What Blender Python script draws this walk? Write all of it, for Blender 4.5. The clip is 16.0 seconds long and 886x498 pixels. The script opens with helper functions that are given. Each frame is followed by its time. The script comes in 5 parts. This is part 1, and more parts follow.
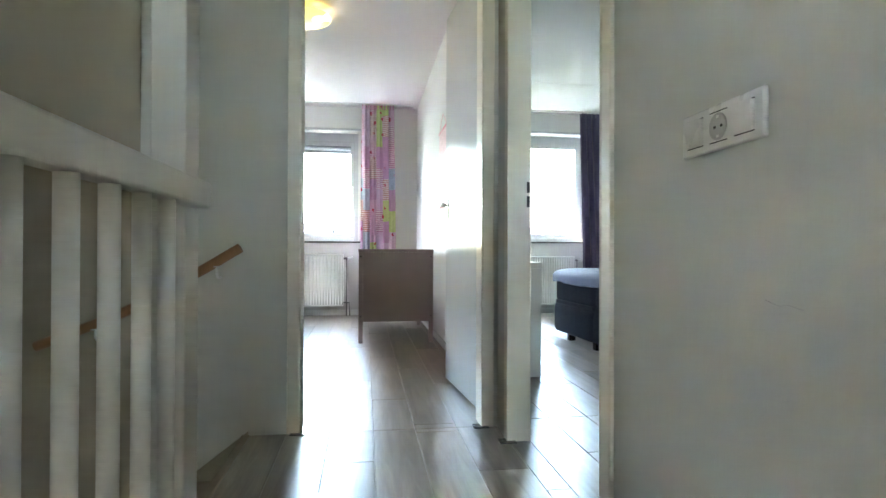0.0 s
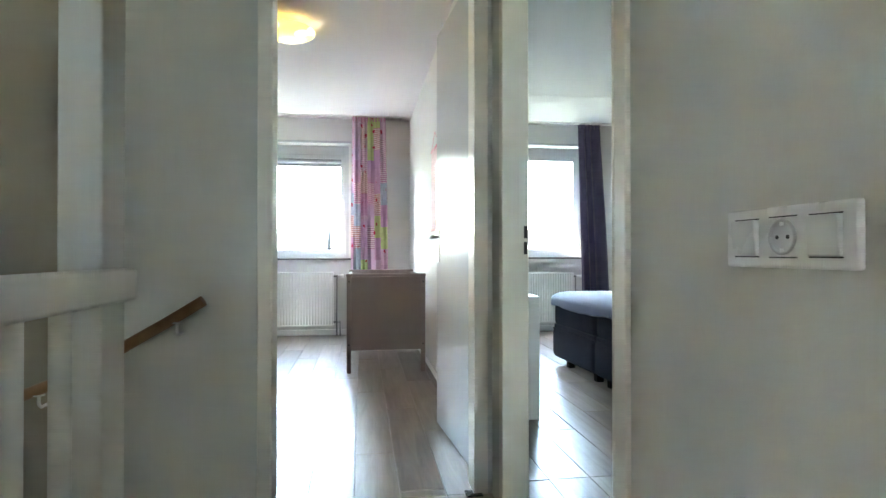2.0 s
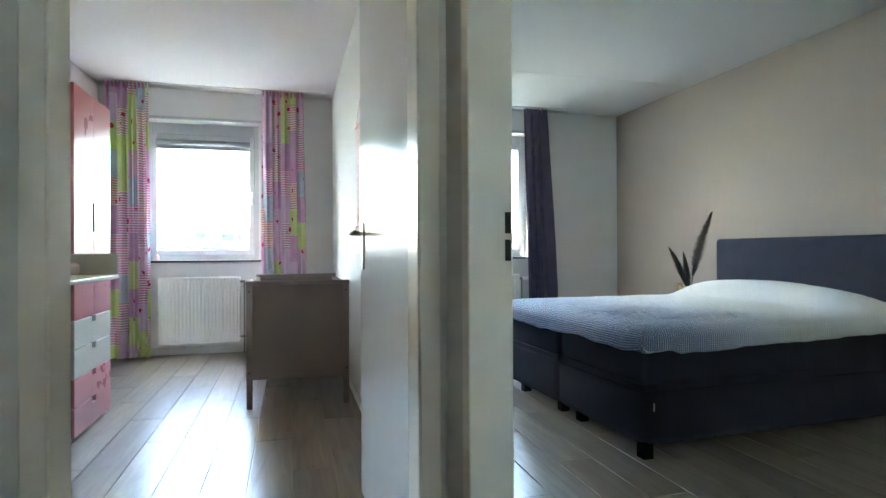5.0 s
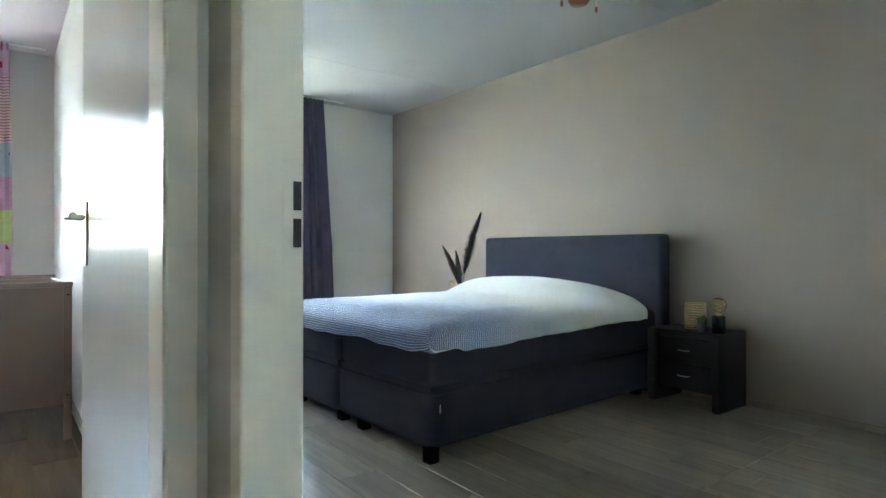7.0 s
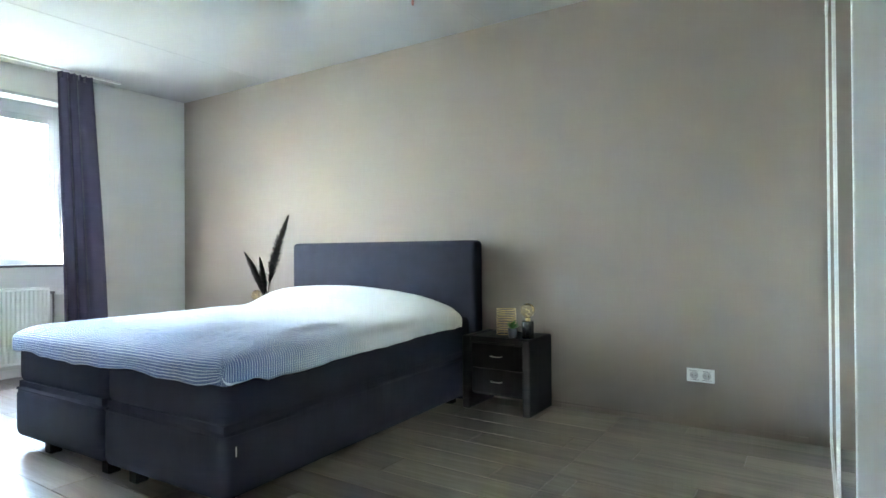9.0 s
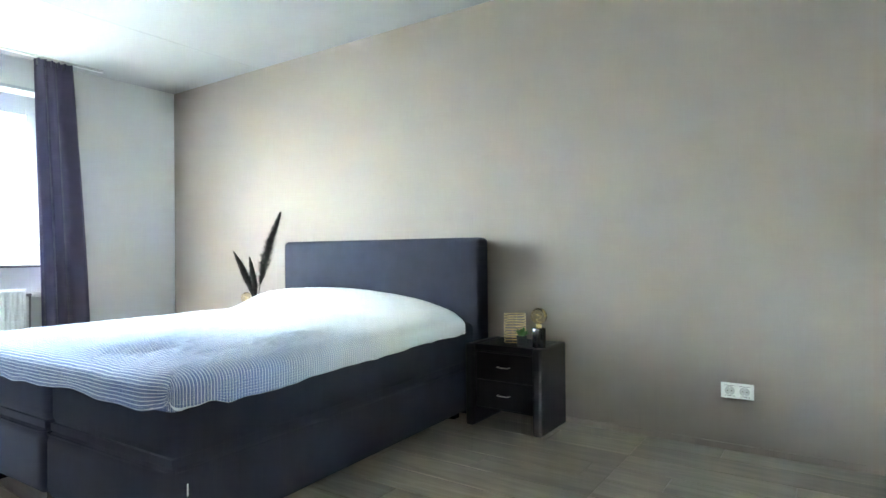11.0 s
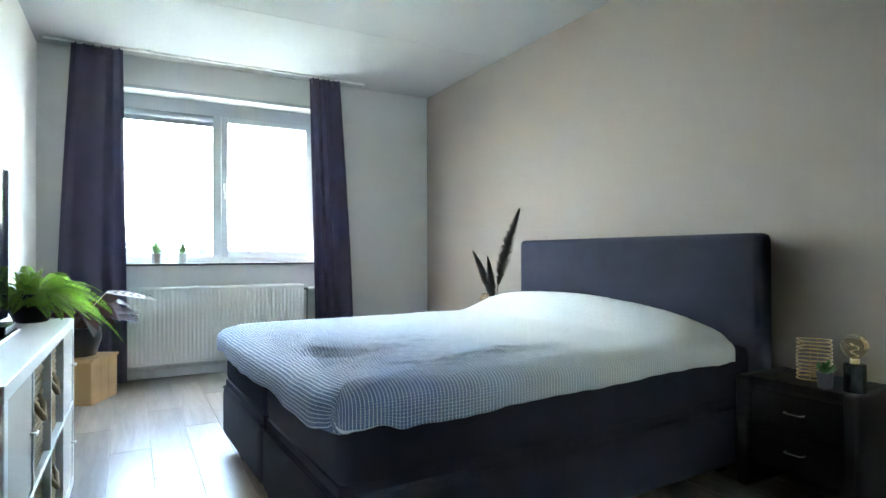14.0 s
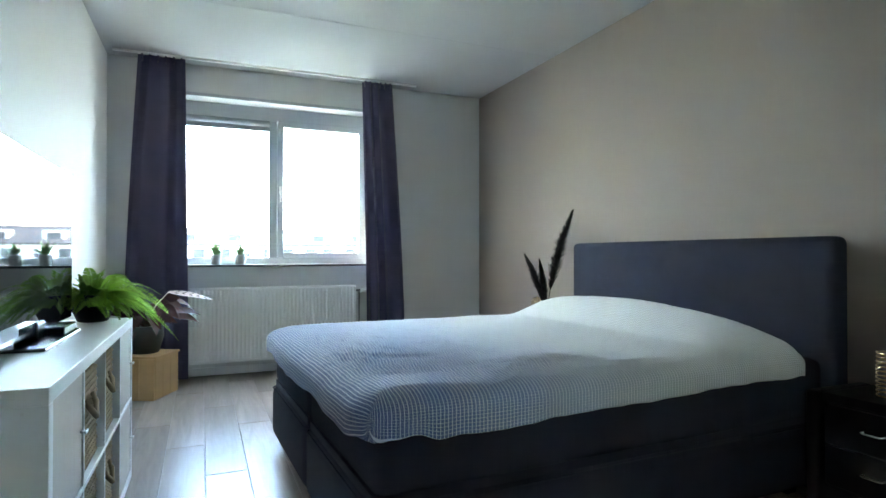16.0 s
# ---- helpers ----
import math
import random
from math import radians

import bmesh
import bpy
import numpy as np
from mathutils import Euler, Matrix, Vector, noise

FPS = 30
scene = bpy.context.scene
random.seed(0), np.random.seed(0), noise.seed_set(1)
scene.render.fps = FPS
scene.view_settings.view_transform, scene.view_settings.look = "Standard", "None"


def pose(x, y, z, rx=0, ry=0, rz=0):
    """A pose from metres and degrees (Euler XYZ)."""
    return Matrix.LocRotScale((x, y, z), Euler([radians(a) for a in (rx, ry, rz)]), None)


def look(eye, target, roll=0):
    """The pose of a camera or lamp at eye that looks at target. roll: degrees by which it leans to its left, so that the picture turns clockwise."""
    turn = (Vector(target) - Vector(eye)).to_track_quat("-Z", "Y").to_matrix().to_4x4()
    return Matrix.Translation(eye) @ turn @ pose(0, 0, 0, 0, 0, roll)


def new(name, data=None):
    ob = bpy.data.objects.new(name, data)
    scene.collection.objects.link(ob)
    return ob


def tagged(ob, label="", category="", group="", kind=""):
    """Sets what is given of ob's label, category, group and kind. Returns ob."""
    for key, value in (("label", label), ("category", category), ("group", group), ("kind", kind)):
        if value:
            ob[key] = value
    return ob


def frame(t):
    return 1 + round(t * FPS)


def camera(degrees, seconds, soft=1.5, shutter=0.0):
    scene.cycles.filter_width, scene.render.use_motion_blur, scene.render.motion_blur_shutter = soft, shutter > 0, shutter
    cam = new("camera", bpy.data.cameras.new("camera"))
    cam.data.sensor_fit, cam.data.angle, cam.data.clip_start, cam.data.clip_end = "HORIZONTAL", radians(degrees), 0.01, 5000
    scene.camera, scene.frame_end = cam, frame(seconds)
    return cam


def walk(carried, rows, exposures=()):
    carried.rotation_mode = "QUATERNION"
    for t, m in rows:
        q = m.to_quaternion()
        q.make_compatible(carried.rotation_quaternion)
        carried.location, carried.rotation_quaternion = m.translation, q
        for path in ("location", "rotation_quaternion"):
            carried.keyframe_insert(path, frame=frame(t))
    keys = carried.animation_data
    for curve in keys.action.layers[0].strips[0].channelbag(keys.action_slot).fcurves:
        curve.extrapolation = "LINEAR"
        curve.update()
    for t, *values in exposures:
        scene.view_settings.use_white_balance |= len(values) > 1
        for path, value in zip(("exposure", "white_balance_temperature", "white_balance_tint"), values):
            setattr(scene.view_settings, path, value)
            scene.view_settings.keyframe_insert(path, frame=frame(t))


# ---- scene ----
cam = camera(75.9, 16.0)
PATH = [
    (0, (-0.183, -1.233, 0.815), (0.089, 0.749, 0.827), 0.2),
    (0.5, (-0.174, -1.188, 0.875), (0.097, 0.793, 0.887), 0.0),
    (1, (-0.159, -1.141, 0.933), (0.113, 0.84, 0.946), -0.1),
    (1.5, (-0.148, -1.084, 0.979), (0.13, 0.896, 0.993), 0.1),
    (2, (-0.112, -0.982, 1.016), (0.171, 0.998, 1.031), 0.0),
    (2.5, (-0.075, -0.848, 1.035), (0.212, 1.131, 1.049), 0.1),
    (3, (-0.046, -0.678, 1.034), (0.246, 1.3, 1.046), 0.0),
    (5.5, (0.072, 0.057, 1.034), (0.765, 1.934, 1.041), -0.1),
    (6, (0.097, 0.133, 1.033), (1.006, 1.915, 1.04), 0.1),
    (6.5, (0.088, 0.194, 1.018), (1.171, 1.875, 1.026), -0.0),
    (7, (0.126, 0.255, 1.005), (1.355, 1.833, 1.014), -0.0),
    (7.5, (0.195, 0.34, 1.019), (1.595, 1.768, 1.031), -0.1),
    (8, (0.239, 0.387, 1.035), (1.748, 1.7, 1.047), -0.2),
    (8.5, (0.286, 0.422, 1.039), (1.881, 1.628, 1.052), -0.3),
    (9, (0.334, 0.457, 1.043), (2.006, 1.554, 1.057), -0.4),
    (11.5, (0.819, 0.671, 1.035), (2.449, 1.83, 1.048), -0.6),
    (12, (0.959, 0.724, 1.037), (2.476, 2.026, 1.049), -0.7),
    (12.5, (1.104, 0.785, 1.036), (2.479, 2.238, 1.051), -0.3),
    (13, (1.128, 0.823, 1.03), (2.362, 2.398, 1.049), -0.4),
    (13.5, (1.167, 0.832, 1.038), (2.254, 2.51, 1.056), -0.4),
    (14, (1.205, 0.834, 1.036), (2.169, 2.587, 1.054), -0.2),
    (14.5, (1.254, 0.848, 1.035), (2.114, 2.653, 1.054), -0.2),
    (15, (1.27, 0.852, 1.04), (2.085, 2.678, 1.059), -0.1),
    (15.5, (1.279, 0.852, 1.046), (2.073, 2.688, 1.067), -0.0),
    (16, (1.278, 0.857, 1.049), (2.061, 2.697, 1.07), 0.0),
]
EXPOSURES = [(0.0, 7.55, 7260, 6), (1.5, 7.50, 7300, 6), (3.2, 7.30, 7380, 5.5), (5.5, 6.94, 7160, 4), (8.0, 7.78, 7160, 5), (9.2, 8.02, 7060, 6), (11.3, 8.42, 6980, 6), (12.0, 8.24, 6980, 6), (13.0, 7.89, 7020, 5), (14.0, 7.47, 7000, 4), (16.0, 6.84, 6960, 3)]
walk(cam, [(t, look(eye, target, roll)) for t, eye, target, roll in PATH], EXPOSURES)

# ---- world, sun, large lights ----
world = bpy.data.worlds.new("sky")
scene.world = world
world.use_nodes = True
wn = world.node_tree
bg = wn.nodes["Background"]
sky = wn.nodes.new("ShaderNodeTexSky")
sky.sky_type = "NISHITA"
sky.sun_disc = False
sky.sun_elevation = radians(42)
sky.sun_rotation = radians(276)
sky.dust_density = 1.5
sky.air_density = 1.0
bg.inputs["Strength"].default_value = 0.15
wn.links.new(sky.outputs["Color"], bg.inputs["Color"])

sun_data = bpy.data.lights.new("sun", "SUN")
sun_data.energy = 0.6
sun_data.angle = radians(10)
sun_data.color = (1.0, 0.96, 0.9)
sun = new("sun", sun_data)
sun.matrix_world = look((-30, 3, 27), (0, 0, 0))


# ---- small building tools ----
def bx(bm, x0, x1, y0, y1, z0, z1, bev=0.0, seg=1):
    vs = [bm.verts.new((x, y, z)) for x in (x0, x1) for y in (y0, y1) for z in (z0, z1)]
    fs = []
    for a, b, c, d in ((0, 1, 3, 2), (4, 6, 7, 5), (0, 4, 5, 1), (2, 3, 7, 6), (0, 2, 6, 4), (1, 5, 7, 3)):
        fs.append(bm.faces.new((vs[a], vs[b], vs[c], vs[d])))
    if bev:
        es = list({e for f in fs for e in f.edges})
        bmesh.ops.bevel(bm, geom=es, offset=bev, segments=seg, profile=0.5, affect="EDGES")
    return bm


def ring(bm, c, a, b, r, n):
    return [bm.verts.new(c + a * (r * math.cos(2 * math.pi * i / n)) + b * (r * math.sin(2 * math.pi * i / n))) for i in range(n)]


def tube(bm, pts, r, n=10, closed=False, caps=True):
    pts = [Vector(p) for p in pts]
    m = len(pts)
    rings = []
    up = Vector((0.123, 0.217, 0.968)).normalized()
    for i, p in enumerate(pts):
        if closed:
            d = pts[(i + 1) % m] - pts[i - 1]
        else:
            d = pts[min(i + 1, m - 1)] - pts[max(i - 1, 0)]
        d = d.normalized()
        a = d.cross(up)
        if a.length < 0.05:
            a = d.cross(Vector((1, 0, 0)))
        a = a.normalized()
        b = d.cross(a).normalized()
        rr = r[i] if isinstance(r, (list, tuple)) else r
        rings.append(ring(bm, p, a, b, rr, n))
    for i in range(m if closed else m - 1):
        q, w = rings[i], rings[(i + 1) % m]
        for k in range(n):
            f = bm.faces.new((q[k], q[(k + 1) % n], w[(k + 1) % n], w[k]))
            f.smooth = True
    if caps and not closed:
        bm.faces.new(rings[0][::-1])
        bm.faces.new(rings[-1])
    return bm


def lathe(bm, profile, n=24, c=(0, 0, 0)):
    rings = []
    for r, z in profile:
        rings.append([bm.verts.new((c[0] + max(r, 1e-4) * math.cos(2 * math.pi * i / n), c[1] + max(r, 1e-4) * math.sin(2 * math.pi * i / n), c[2] + z)) for i in range(n)])
    for q, w in zip(rings, rings[1:]):
        for k in range(n):
            f = bm.faces.new((q[k], q[(k + 1) % n], w[(k + 1) % n], w[k]))
            f.smooth = True
    bm.faces.new(rings[0][::-1])
    bm.faces.new(rings[-1])
    return bm


def B():
    return bmesh.new()


def mesh_of(name, bm, material):
    bmesh.ops.recalc_face_normals(bm, faces=bm.faces[:])
    me = bpy.data.meshes.new(name)
    bm.to_mesh(me)
    bm.free()
    for m in material if isinstance(material, (list, tuple)) else (material,):
        me.materials.append(m)
    return me


def part(name, bm, material, parent, label=""):
    ob = new(name, mesh_of(name, bm, material))
    ob.parent = parent
    if label:
        ob["label"] = label
    return ob


def thing(name, at, label, category, group="", rz=0.0, kind=""):
    ob = new(name)
    ob.empty_display_size = 0.1
    ob.location = at
    ob.rotation_euler = (0, 0, radians(rz))
    return tagged(ob, label, category, group, kind)


def solid(name, bm, material, label, category, kind="", group="", at=(0, 0, 0)):
    ob = new(name, mesh_of(name, bm, material))
    ob.location = at
    return tagged(ob, label, category, group, kind)


# ---- materials ----
def mat(name, color, rough=0.6, metal=0.0, var=0.12, scale=6.0, bump=0.05, bscale=180.0, spec=0.5, coat=0.0, rvar=0.08, sheen=0.0, objrand=0.0):
    m = bpy.data.materials.new(name)
    m.use_nodes = True
    nt = m.node_tree
    p = nt.nodes["Principled BSDF"]
    co = nt.nodes.new("ShaderNodeTexCoord")
    n1 = nt.nodes.new("ShaderNodeTexNoise")
    n1.inputs["Scale"].default_value = scale
    n1.inputs["Detail"].default_value = 5
    nt.links.new(co.outputs["Object"], n1.inputs["Vector"])
    ramp = nt.nodes.new("ShaderNodeMix")
    ramp.data_type = "RGBA"
    ramp.inputs[6].default_value = (*[c * (1 - var) for c in color], 1)
    ramp.inputs[7].default_value = (*[min(1, c * (1 + var)) for c in color], 1)
    nt.links.new(n1.outputs["Fac"], ramp.inputs[0])
    out = ramp.outputs[2]
    if objrand:
        oi = nt.nodes.new("ShaderNodeObjectInfo")
        mp = nt.nodes.new("ShaderNodeMapRange")
        mp.inputs[3].default_value = 1 - objrand
        mp.inputs[4].default_value = 1 + objrand
        nt.links.new(oi.outputs["Random"], mp.inputs[0])
        mul = nt.nodes.new("ShaderNodeVectorMath")
        mul.operation = "SCALE"
        nt.links.new(out, mul.inputs[0])
        nt.links.new(mp.outputs[0], mul.inputs[3])
        out = mul.outputs[0]
    nt.links.new(out, p.inputs["Base Color"])
    rr = nt.nodes.new("ShaderNodeMapRange")
    rr.inputs[3].default_value = max(0.02, rough - rvar)
    rr.inputs[4].default_value = min(1, rough + rvar)
    nt.links.new(n1.outputs["Fac"], rr.inputs[0])
    nt.links.new(rr.outputs[0], p.inputs["Roughness"])
    p.inputs["Metallic"].default_value = metal
    p.inputs["Specular IOR Level"].default_value = spec
    p.inputs["Coat Weight"].default_value = coat
    p.inputs["Sheen Weight"].default_value = sheen
    if bump:
        n2 = nt.nodes.new("ShaderNodeTexNoise")
        n2.inputs["Scale"].default_value = bscale
        n2.inputs["Detail"].default_value = 3
        nt.links.new(co.outputs["Object"], n2.inputs["Vector"])
        b = nt.nodes.new("ShaderNodeBump")
        b.inputs["Strength"].default_value = bump
        b.inputs["Distance"].default_value = 0.004
        nt.links.new(n2.outputs["Fac"], b.inputs["Height"])
        nt.links.new(b.outputs["Normal"], p.inputs["Normal"])
    return m


def translucent(m, share, tint=(1, 1, 1)):
    """Lets part of the light through thin leaves and cloth."""
    nt = m.node_tree
    p = nt.nodes["Principled BSDF"]
    tr = nt.nodes.new("ShaderNodeBsdfTranslucent")
    mx = nt.nodes.new("ShaderNodeMixShader")
    mx.inputs[0].default_value = share
    src = p.inputs["Base Color"].links[0].from_socket
    mul = nt.nodes.new("ShaderNodeVectorMath")
    mul.operation = "MULTIPLY"
    mul.inputs[1].default_value = tint
    nt.links.new(src, mul.inputs[0])
    nt.links.new(mul.outputs[0], tr.inputs["Color"])
    nt.links.new(p.outputs[0], mx.inputs[1])
    nt.links.new(tr.outputs[0], mx.inputs[2])
    nt.links.new(mx.outputs[0], nt.nodes["Material Output"].inputs["Surface"])
    return m


def glass_mat(name, rough=0.0, tint=(1, 1, 1)):
    m = bpy.data.materials.new(name)
    m.use_nodes = True
    p = m.node_tree.nodes["Principled BSDF"]
    p.inputs["Base Color"].default_value = (*tint, 1)
    p.inputs["Transmission Weight"].default_value = 1
    p.inputs["Roughness"].default_value = rough
    p.inputs["IOR"].default_value = 1.45
    return m


M_WALL = mat("wall_paint", (0.65, 0.645, 0.625), 0.88, var=0.025, scale=1.6, bump=0.12, bscale=140, rvar=0.05)
# wall white tinted warm-green to make up for the landing's cool light
M_LWALL = mat("landing_tinted_paint", (0.645, 0.645, 0.585), 0.88, var=0.03, scale=1.6, bump=0.12, bscale=140, rvar=0.05)
# white ceiling given mid grey, so its dimness sits in the colour
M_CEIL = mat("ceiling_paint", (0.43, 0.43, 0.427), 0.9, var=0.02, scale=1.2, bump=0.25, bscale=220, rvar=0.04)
M_TAUPE = mat("taupe_paint", (0.285, 0.239, 0.206), 0.8, var=0.03, scale=1.5, bump=0.12, bscale=160, rvar=0.05)
# darkened beige puts the stairwell's shade into its wall colour
M_BEIGE_SHADE = mat("beige_stair_shade", (0.40, 0.355, 0.27), 0.75, var=0.03, scale=1.6, bump=0.1, bscale=140, rvar=0.05)
M_PINKWALL = mat("nursery_paint", (0.74, 0.66, 0.68), 0.75, var=0.02, scale=1.6, bump=0.1, bscale=140, rvar=0.05)
M_WHITE = mat("white_lacquer", (0.78, 0.78, 0.76), 0.32, var=0.02, scale=4, bump=0.02, bscale=60, rvar=0.05)
M_DOOR = mat("door_lacquer", (0.74, 0.75, 0.74), 0.24, var=0.015, scale=3, bump=0.0, rvar=0.008)
M_FRAME = mat("steel_frame_paint", (0.82, 0.775, 0.68), 0.30, var=0.015, scale=3, bump=0.0, rvar=0.008)
# white PVC lowered to grey; the backlit look is in the base colour
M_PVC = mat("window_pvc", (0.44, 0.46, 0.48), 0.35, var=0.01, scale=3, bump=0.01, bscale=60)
M_RAIL = mat("balustrade_paint", (0.60, 0.595, 0.53), 0.4, var=0.03, scale=5, bump=0.02, bscale=60, rvar=0.05)
M_STONE = mat("dark_sill_stone", (0.045, 0.047, 0.05), 0.25, var=0.4, scale=60, bump=0.02)
M_RAD = mat("radiator_enamel", (0.82, 0.82, 0.80), 0.35, var=0.01, scale=3, bump=0.01, bscale=60)
M_CHROME = mat("brushed_steel", (0.74, 0.74, 0.72), 0.42, 1.0, var=0.05, scale=40, bump=0.02)
M_BED = mat("anthracite_fabric", (0.032, 0.036, 0.056), 0.95, var=0.25, scale=9, bump=0.5, bscale=900, spec=0.2)
M_NS = mat("black_leatherette", (0.014, 0.013, 0.016), 0.5, var=0.2, scale=14, bump=0.25, bscale=320)
M_CURT = mat("aubergine_curtain", (0.080, 0.072, 0.13), 0.85, var=0.18, scale=7, bump=0.4, bscale=700, sheen=0.3)
M_COT = mat("grey_beech", (0.25, 0.20, 0.185), 0.55, var=0.14, scale=5, bump=0.1, bscale=90)
M_KAL = mat("kallax_white", (0.76, 0.765, 0.76), 0.42, var=0.015, scale=4, bump=0.02, bscale=90)
M_KDOOR = mat("pale_birch_front", (0.50, 0.45, 0.39), 0.5, var=0.1, scale=8, bump=0.05, bscale=120)
M_BASKET = mat("seagrass", (0.36, 0.27, 0.17), 0.9, var=0.4, scale=45, bump=0.9, bscale=160)
M_BLACKPL = mat("black_plastic", (0.012, 0.012, 0.013), 0.2, var=0.1, scale=10, bump=0.0)
M_POTD = mat("charcoal_pot", (0.022, 0.022, 0.026), 0.55, var=0.25, scale=12, bump=0.2, bscale=120)
M_POTG = mat("grey_pot", (0.42, 0.42, 0.41), 0.8, var=0.12, scale=40, bump=0.3, bscale=200)
M_POTD2 = mat("slate_pot", (0.10, 0.105, 0.11), 0.7, var=0.15, scale=40, bump=0.2, bscale=200)
M_SOIL = mat("potting_soil", (0.03, 0.022, 0.016), 0.95, var=0.5, scale=60, bump=1.0, bscale=120)
M_FERN = mat("fern_green", (0.25, 0.40, 0.09), 0.5, var=0.35, scale=20, bump=0.1, objrand=0.25)
translucent(M_FERN, 0.6, (1.2, 1.25, 0.8))
translucent(M_CURT, 0.22)
M_STEM = mat("stem_green", (0.10, 0.13, 0.04), 0.6, var=0.2, scale=20, bump=0.1)
M_SUCC = mat("succulent_green", (0.10, 0.22, 0.055), 0.5, var=0.3, scale=30, bump=0.1)
M_RED = mat("wine_red_leaf", (0.055, 0.012, 0.012), 0.6, var=0.4, scale=22, bump=0.15, objrand=0.3)
M_PALE = mat("cream_pink_leaf", (0.62, 0.50, 0.44), 0.45, var=0.25, scale=30, bump=0.15)
translucent(M_PALE, 0.4)
translucent(M_RED, 0.2)
M_CRATE = mat("pine_crate", (0.50, 0.31, 0.14), 0.6, var=0.22, scale=7, bump=0.2, bscale=110)
M_PLUME = mat("black_plume", (0.022, 0.022, 0.020), 0.9, var=0.3, scale=40, bump=0.2)
M_GOLD = mat("brass_wire", (0.68, 0.50, 0.24), 0.3, 1.0, var=0.1, scale=30, bump=0.02)
M_HAND = mat("beech_handrail", (0.33, 0.17, 0.075), 0.42, var=0.2, scale=9, bump=0.08, bscale=90)
M_SWITCH = mat("switch_plastic", (0.78, 0.78, 0.75), 0.28, var=0.01, scale=10, bump=0.0)
# white socket plastic greyed to carry the shading of a deeper well
M_WELL = mat("shaded_well_plastic", (0.50, 0.50, 0.48), 0.4, var=0.02, bump=0.0)
# near-black for shaded recesses that are not cut out, and for dark parts
M_DARK = mat("recess_shade_and_dark_parts", (0.03, 0.03, 0.03), 0.7, var=0.1, bump=0.0)
M_PINK = mat("pink_lacquer", (0.72, 0.26, 0.31), 0.3, var=0.04, scale=4, bump=0.02, bscale=60)
M_BLADE = mat("reddish_fan_wood", (0.22, 0.065, 0.035), 0.4, var=0.25, scale=9, bump=0.05)
M_BLIND = mat("roller_blind_grey", (0.30, 0.32, 0.34), 0.7, var=0.04, scale=8, bump=0.1)
M_GLASS = glass_mat("window_glass")
M_VASE = glass_mat("clear_vase_glass", 0.02, (0.95, 0.97, 0.96))
M_AMBER = glass_mat("amber_bulb_glass", 0.0, (1.0, 0.86, 0.62))
M_MIRROR = mat("mirror_glass", (0.80, 0.86, 0.82), 0.02, 1.0, var=0.0, bump=0.0, rvar=0.0)


def plank_mat():
    m = mat("oak_laminate", (0.185, 0.150, 0.12), 0.30, var=0.0, bump=0.0, objrand=0.22)
    nt = m.node_tree
    p = nt.nodes["Principled BSDF"]
    co = nt.nodes.new("ShaderNodeTexCoord")
    oi = nt.nodes.new("ShaderNodeObjectInfo")
    off = nt.nodes.new("ShaderNodeVectorMath")
    off.operation = "MULTIPLY_ADD"
    sc = nt.nodes.new("ShaderNodeVectorMath")
    sc.operation = "SCALE"
    sc.inputs[0].default_value = (7, 13, 3)
    nt.links.new(oi.outputs["Random"], sc.inputs[3])
    off.inputs[1].default_value = (14, 1.1, 1)
    nt.links.new(co.outputs["Object"], off.inputs[0])
    nt.links.new(sc.outputs[0], off.inputs[2])
    g = nt.nodes.new("ShaderNodeTexNoise")
    g.inputs["Scale"].default_value = 1.6
    g.inputs["Detail"].default_value = 8
    g.inputs["Roughness"].default_value = 0.65
    g.inputs["Distortion"].default_value = 0.8
    nt.links.new(off.outputs[0], g.inputs["Vector"])
    cr = nt.nodes.new("ShaderNodeValToRGB")
    cr.color_ramp.elements[0].position = 0.3
    cr.color_ramp.elements[0].color = (0.20, 0.163, 0.132, 1)
    cr.color_ramp.elements[1].position = 0.72
    cr.color_ramp.elements[1].color = (0.36, 0.305, 0.253, 1)
    nt.links.new(g.outputs["Fac"], cr.inputs[0])
    mul = p.inputs["Base Color"].links[0].from_node
    nt.links.new(cr.outputs[0], mul.inputs[0])
    b = nt.nodes.new("ShaderNodeBump")
    b.inputs["Strength"].default_value = 0.12
    b.inputs["Distance"].default_value = 0.002
    nt.links.new(g.outputs["Fac"], b.inputs["Height"])
    nt.links.new(b.outputs["Normal"], p.inputs["Normal"])
    rr = p.inputs["Roughness"].links[0].from_node
    rr.inputs[3].default_value = 0.26
    rr.inputs[4].default_value = 0.40
    nt.links.new(g.outputs["Fac"], rr.inputs[0])
    return m


M_PLANK = plank_mat()
M_GROOVE = mat("plank_joint", (0.30, 0.26, 0.22), 0.35, var=0.05, bump=0.0)


def math_node(nt, op, a, b=None):
    n = nt.nodes.new("ShaderNodeMath")
    n.operation = op
    for i, v in enumerate((a, b)):
        if v is None:
            continue
        if isinstance(v, (int, float)):
            n.inputs[i].default_value = v
        else:
            nt.links.new(v, n.inputs[i])
    return n.outputs[0]


def mix_rgb(nt, fac, a, b):
    n = nt.nodes.new("ShaderNodeMix")
    n.data_type = "RGBA"
    nt.links.new(fac, n.inputs[0]) if not isinstance(fac, (int, float)) else None
    for i, v in ((6, a), (7, b)):
        if isinstance(v, tuple):
            n.inputs[i].default_value = (*v, 1)
        else:
            nt.links.new(v, n.inputs[i])
    return n.outputs[2]


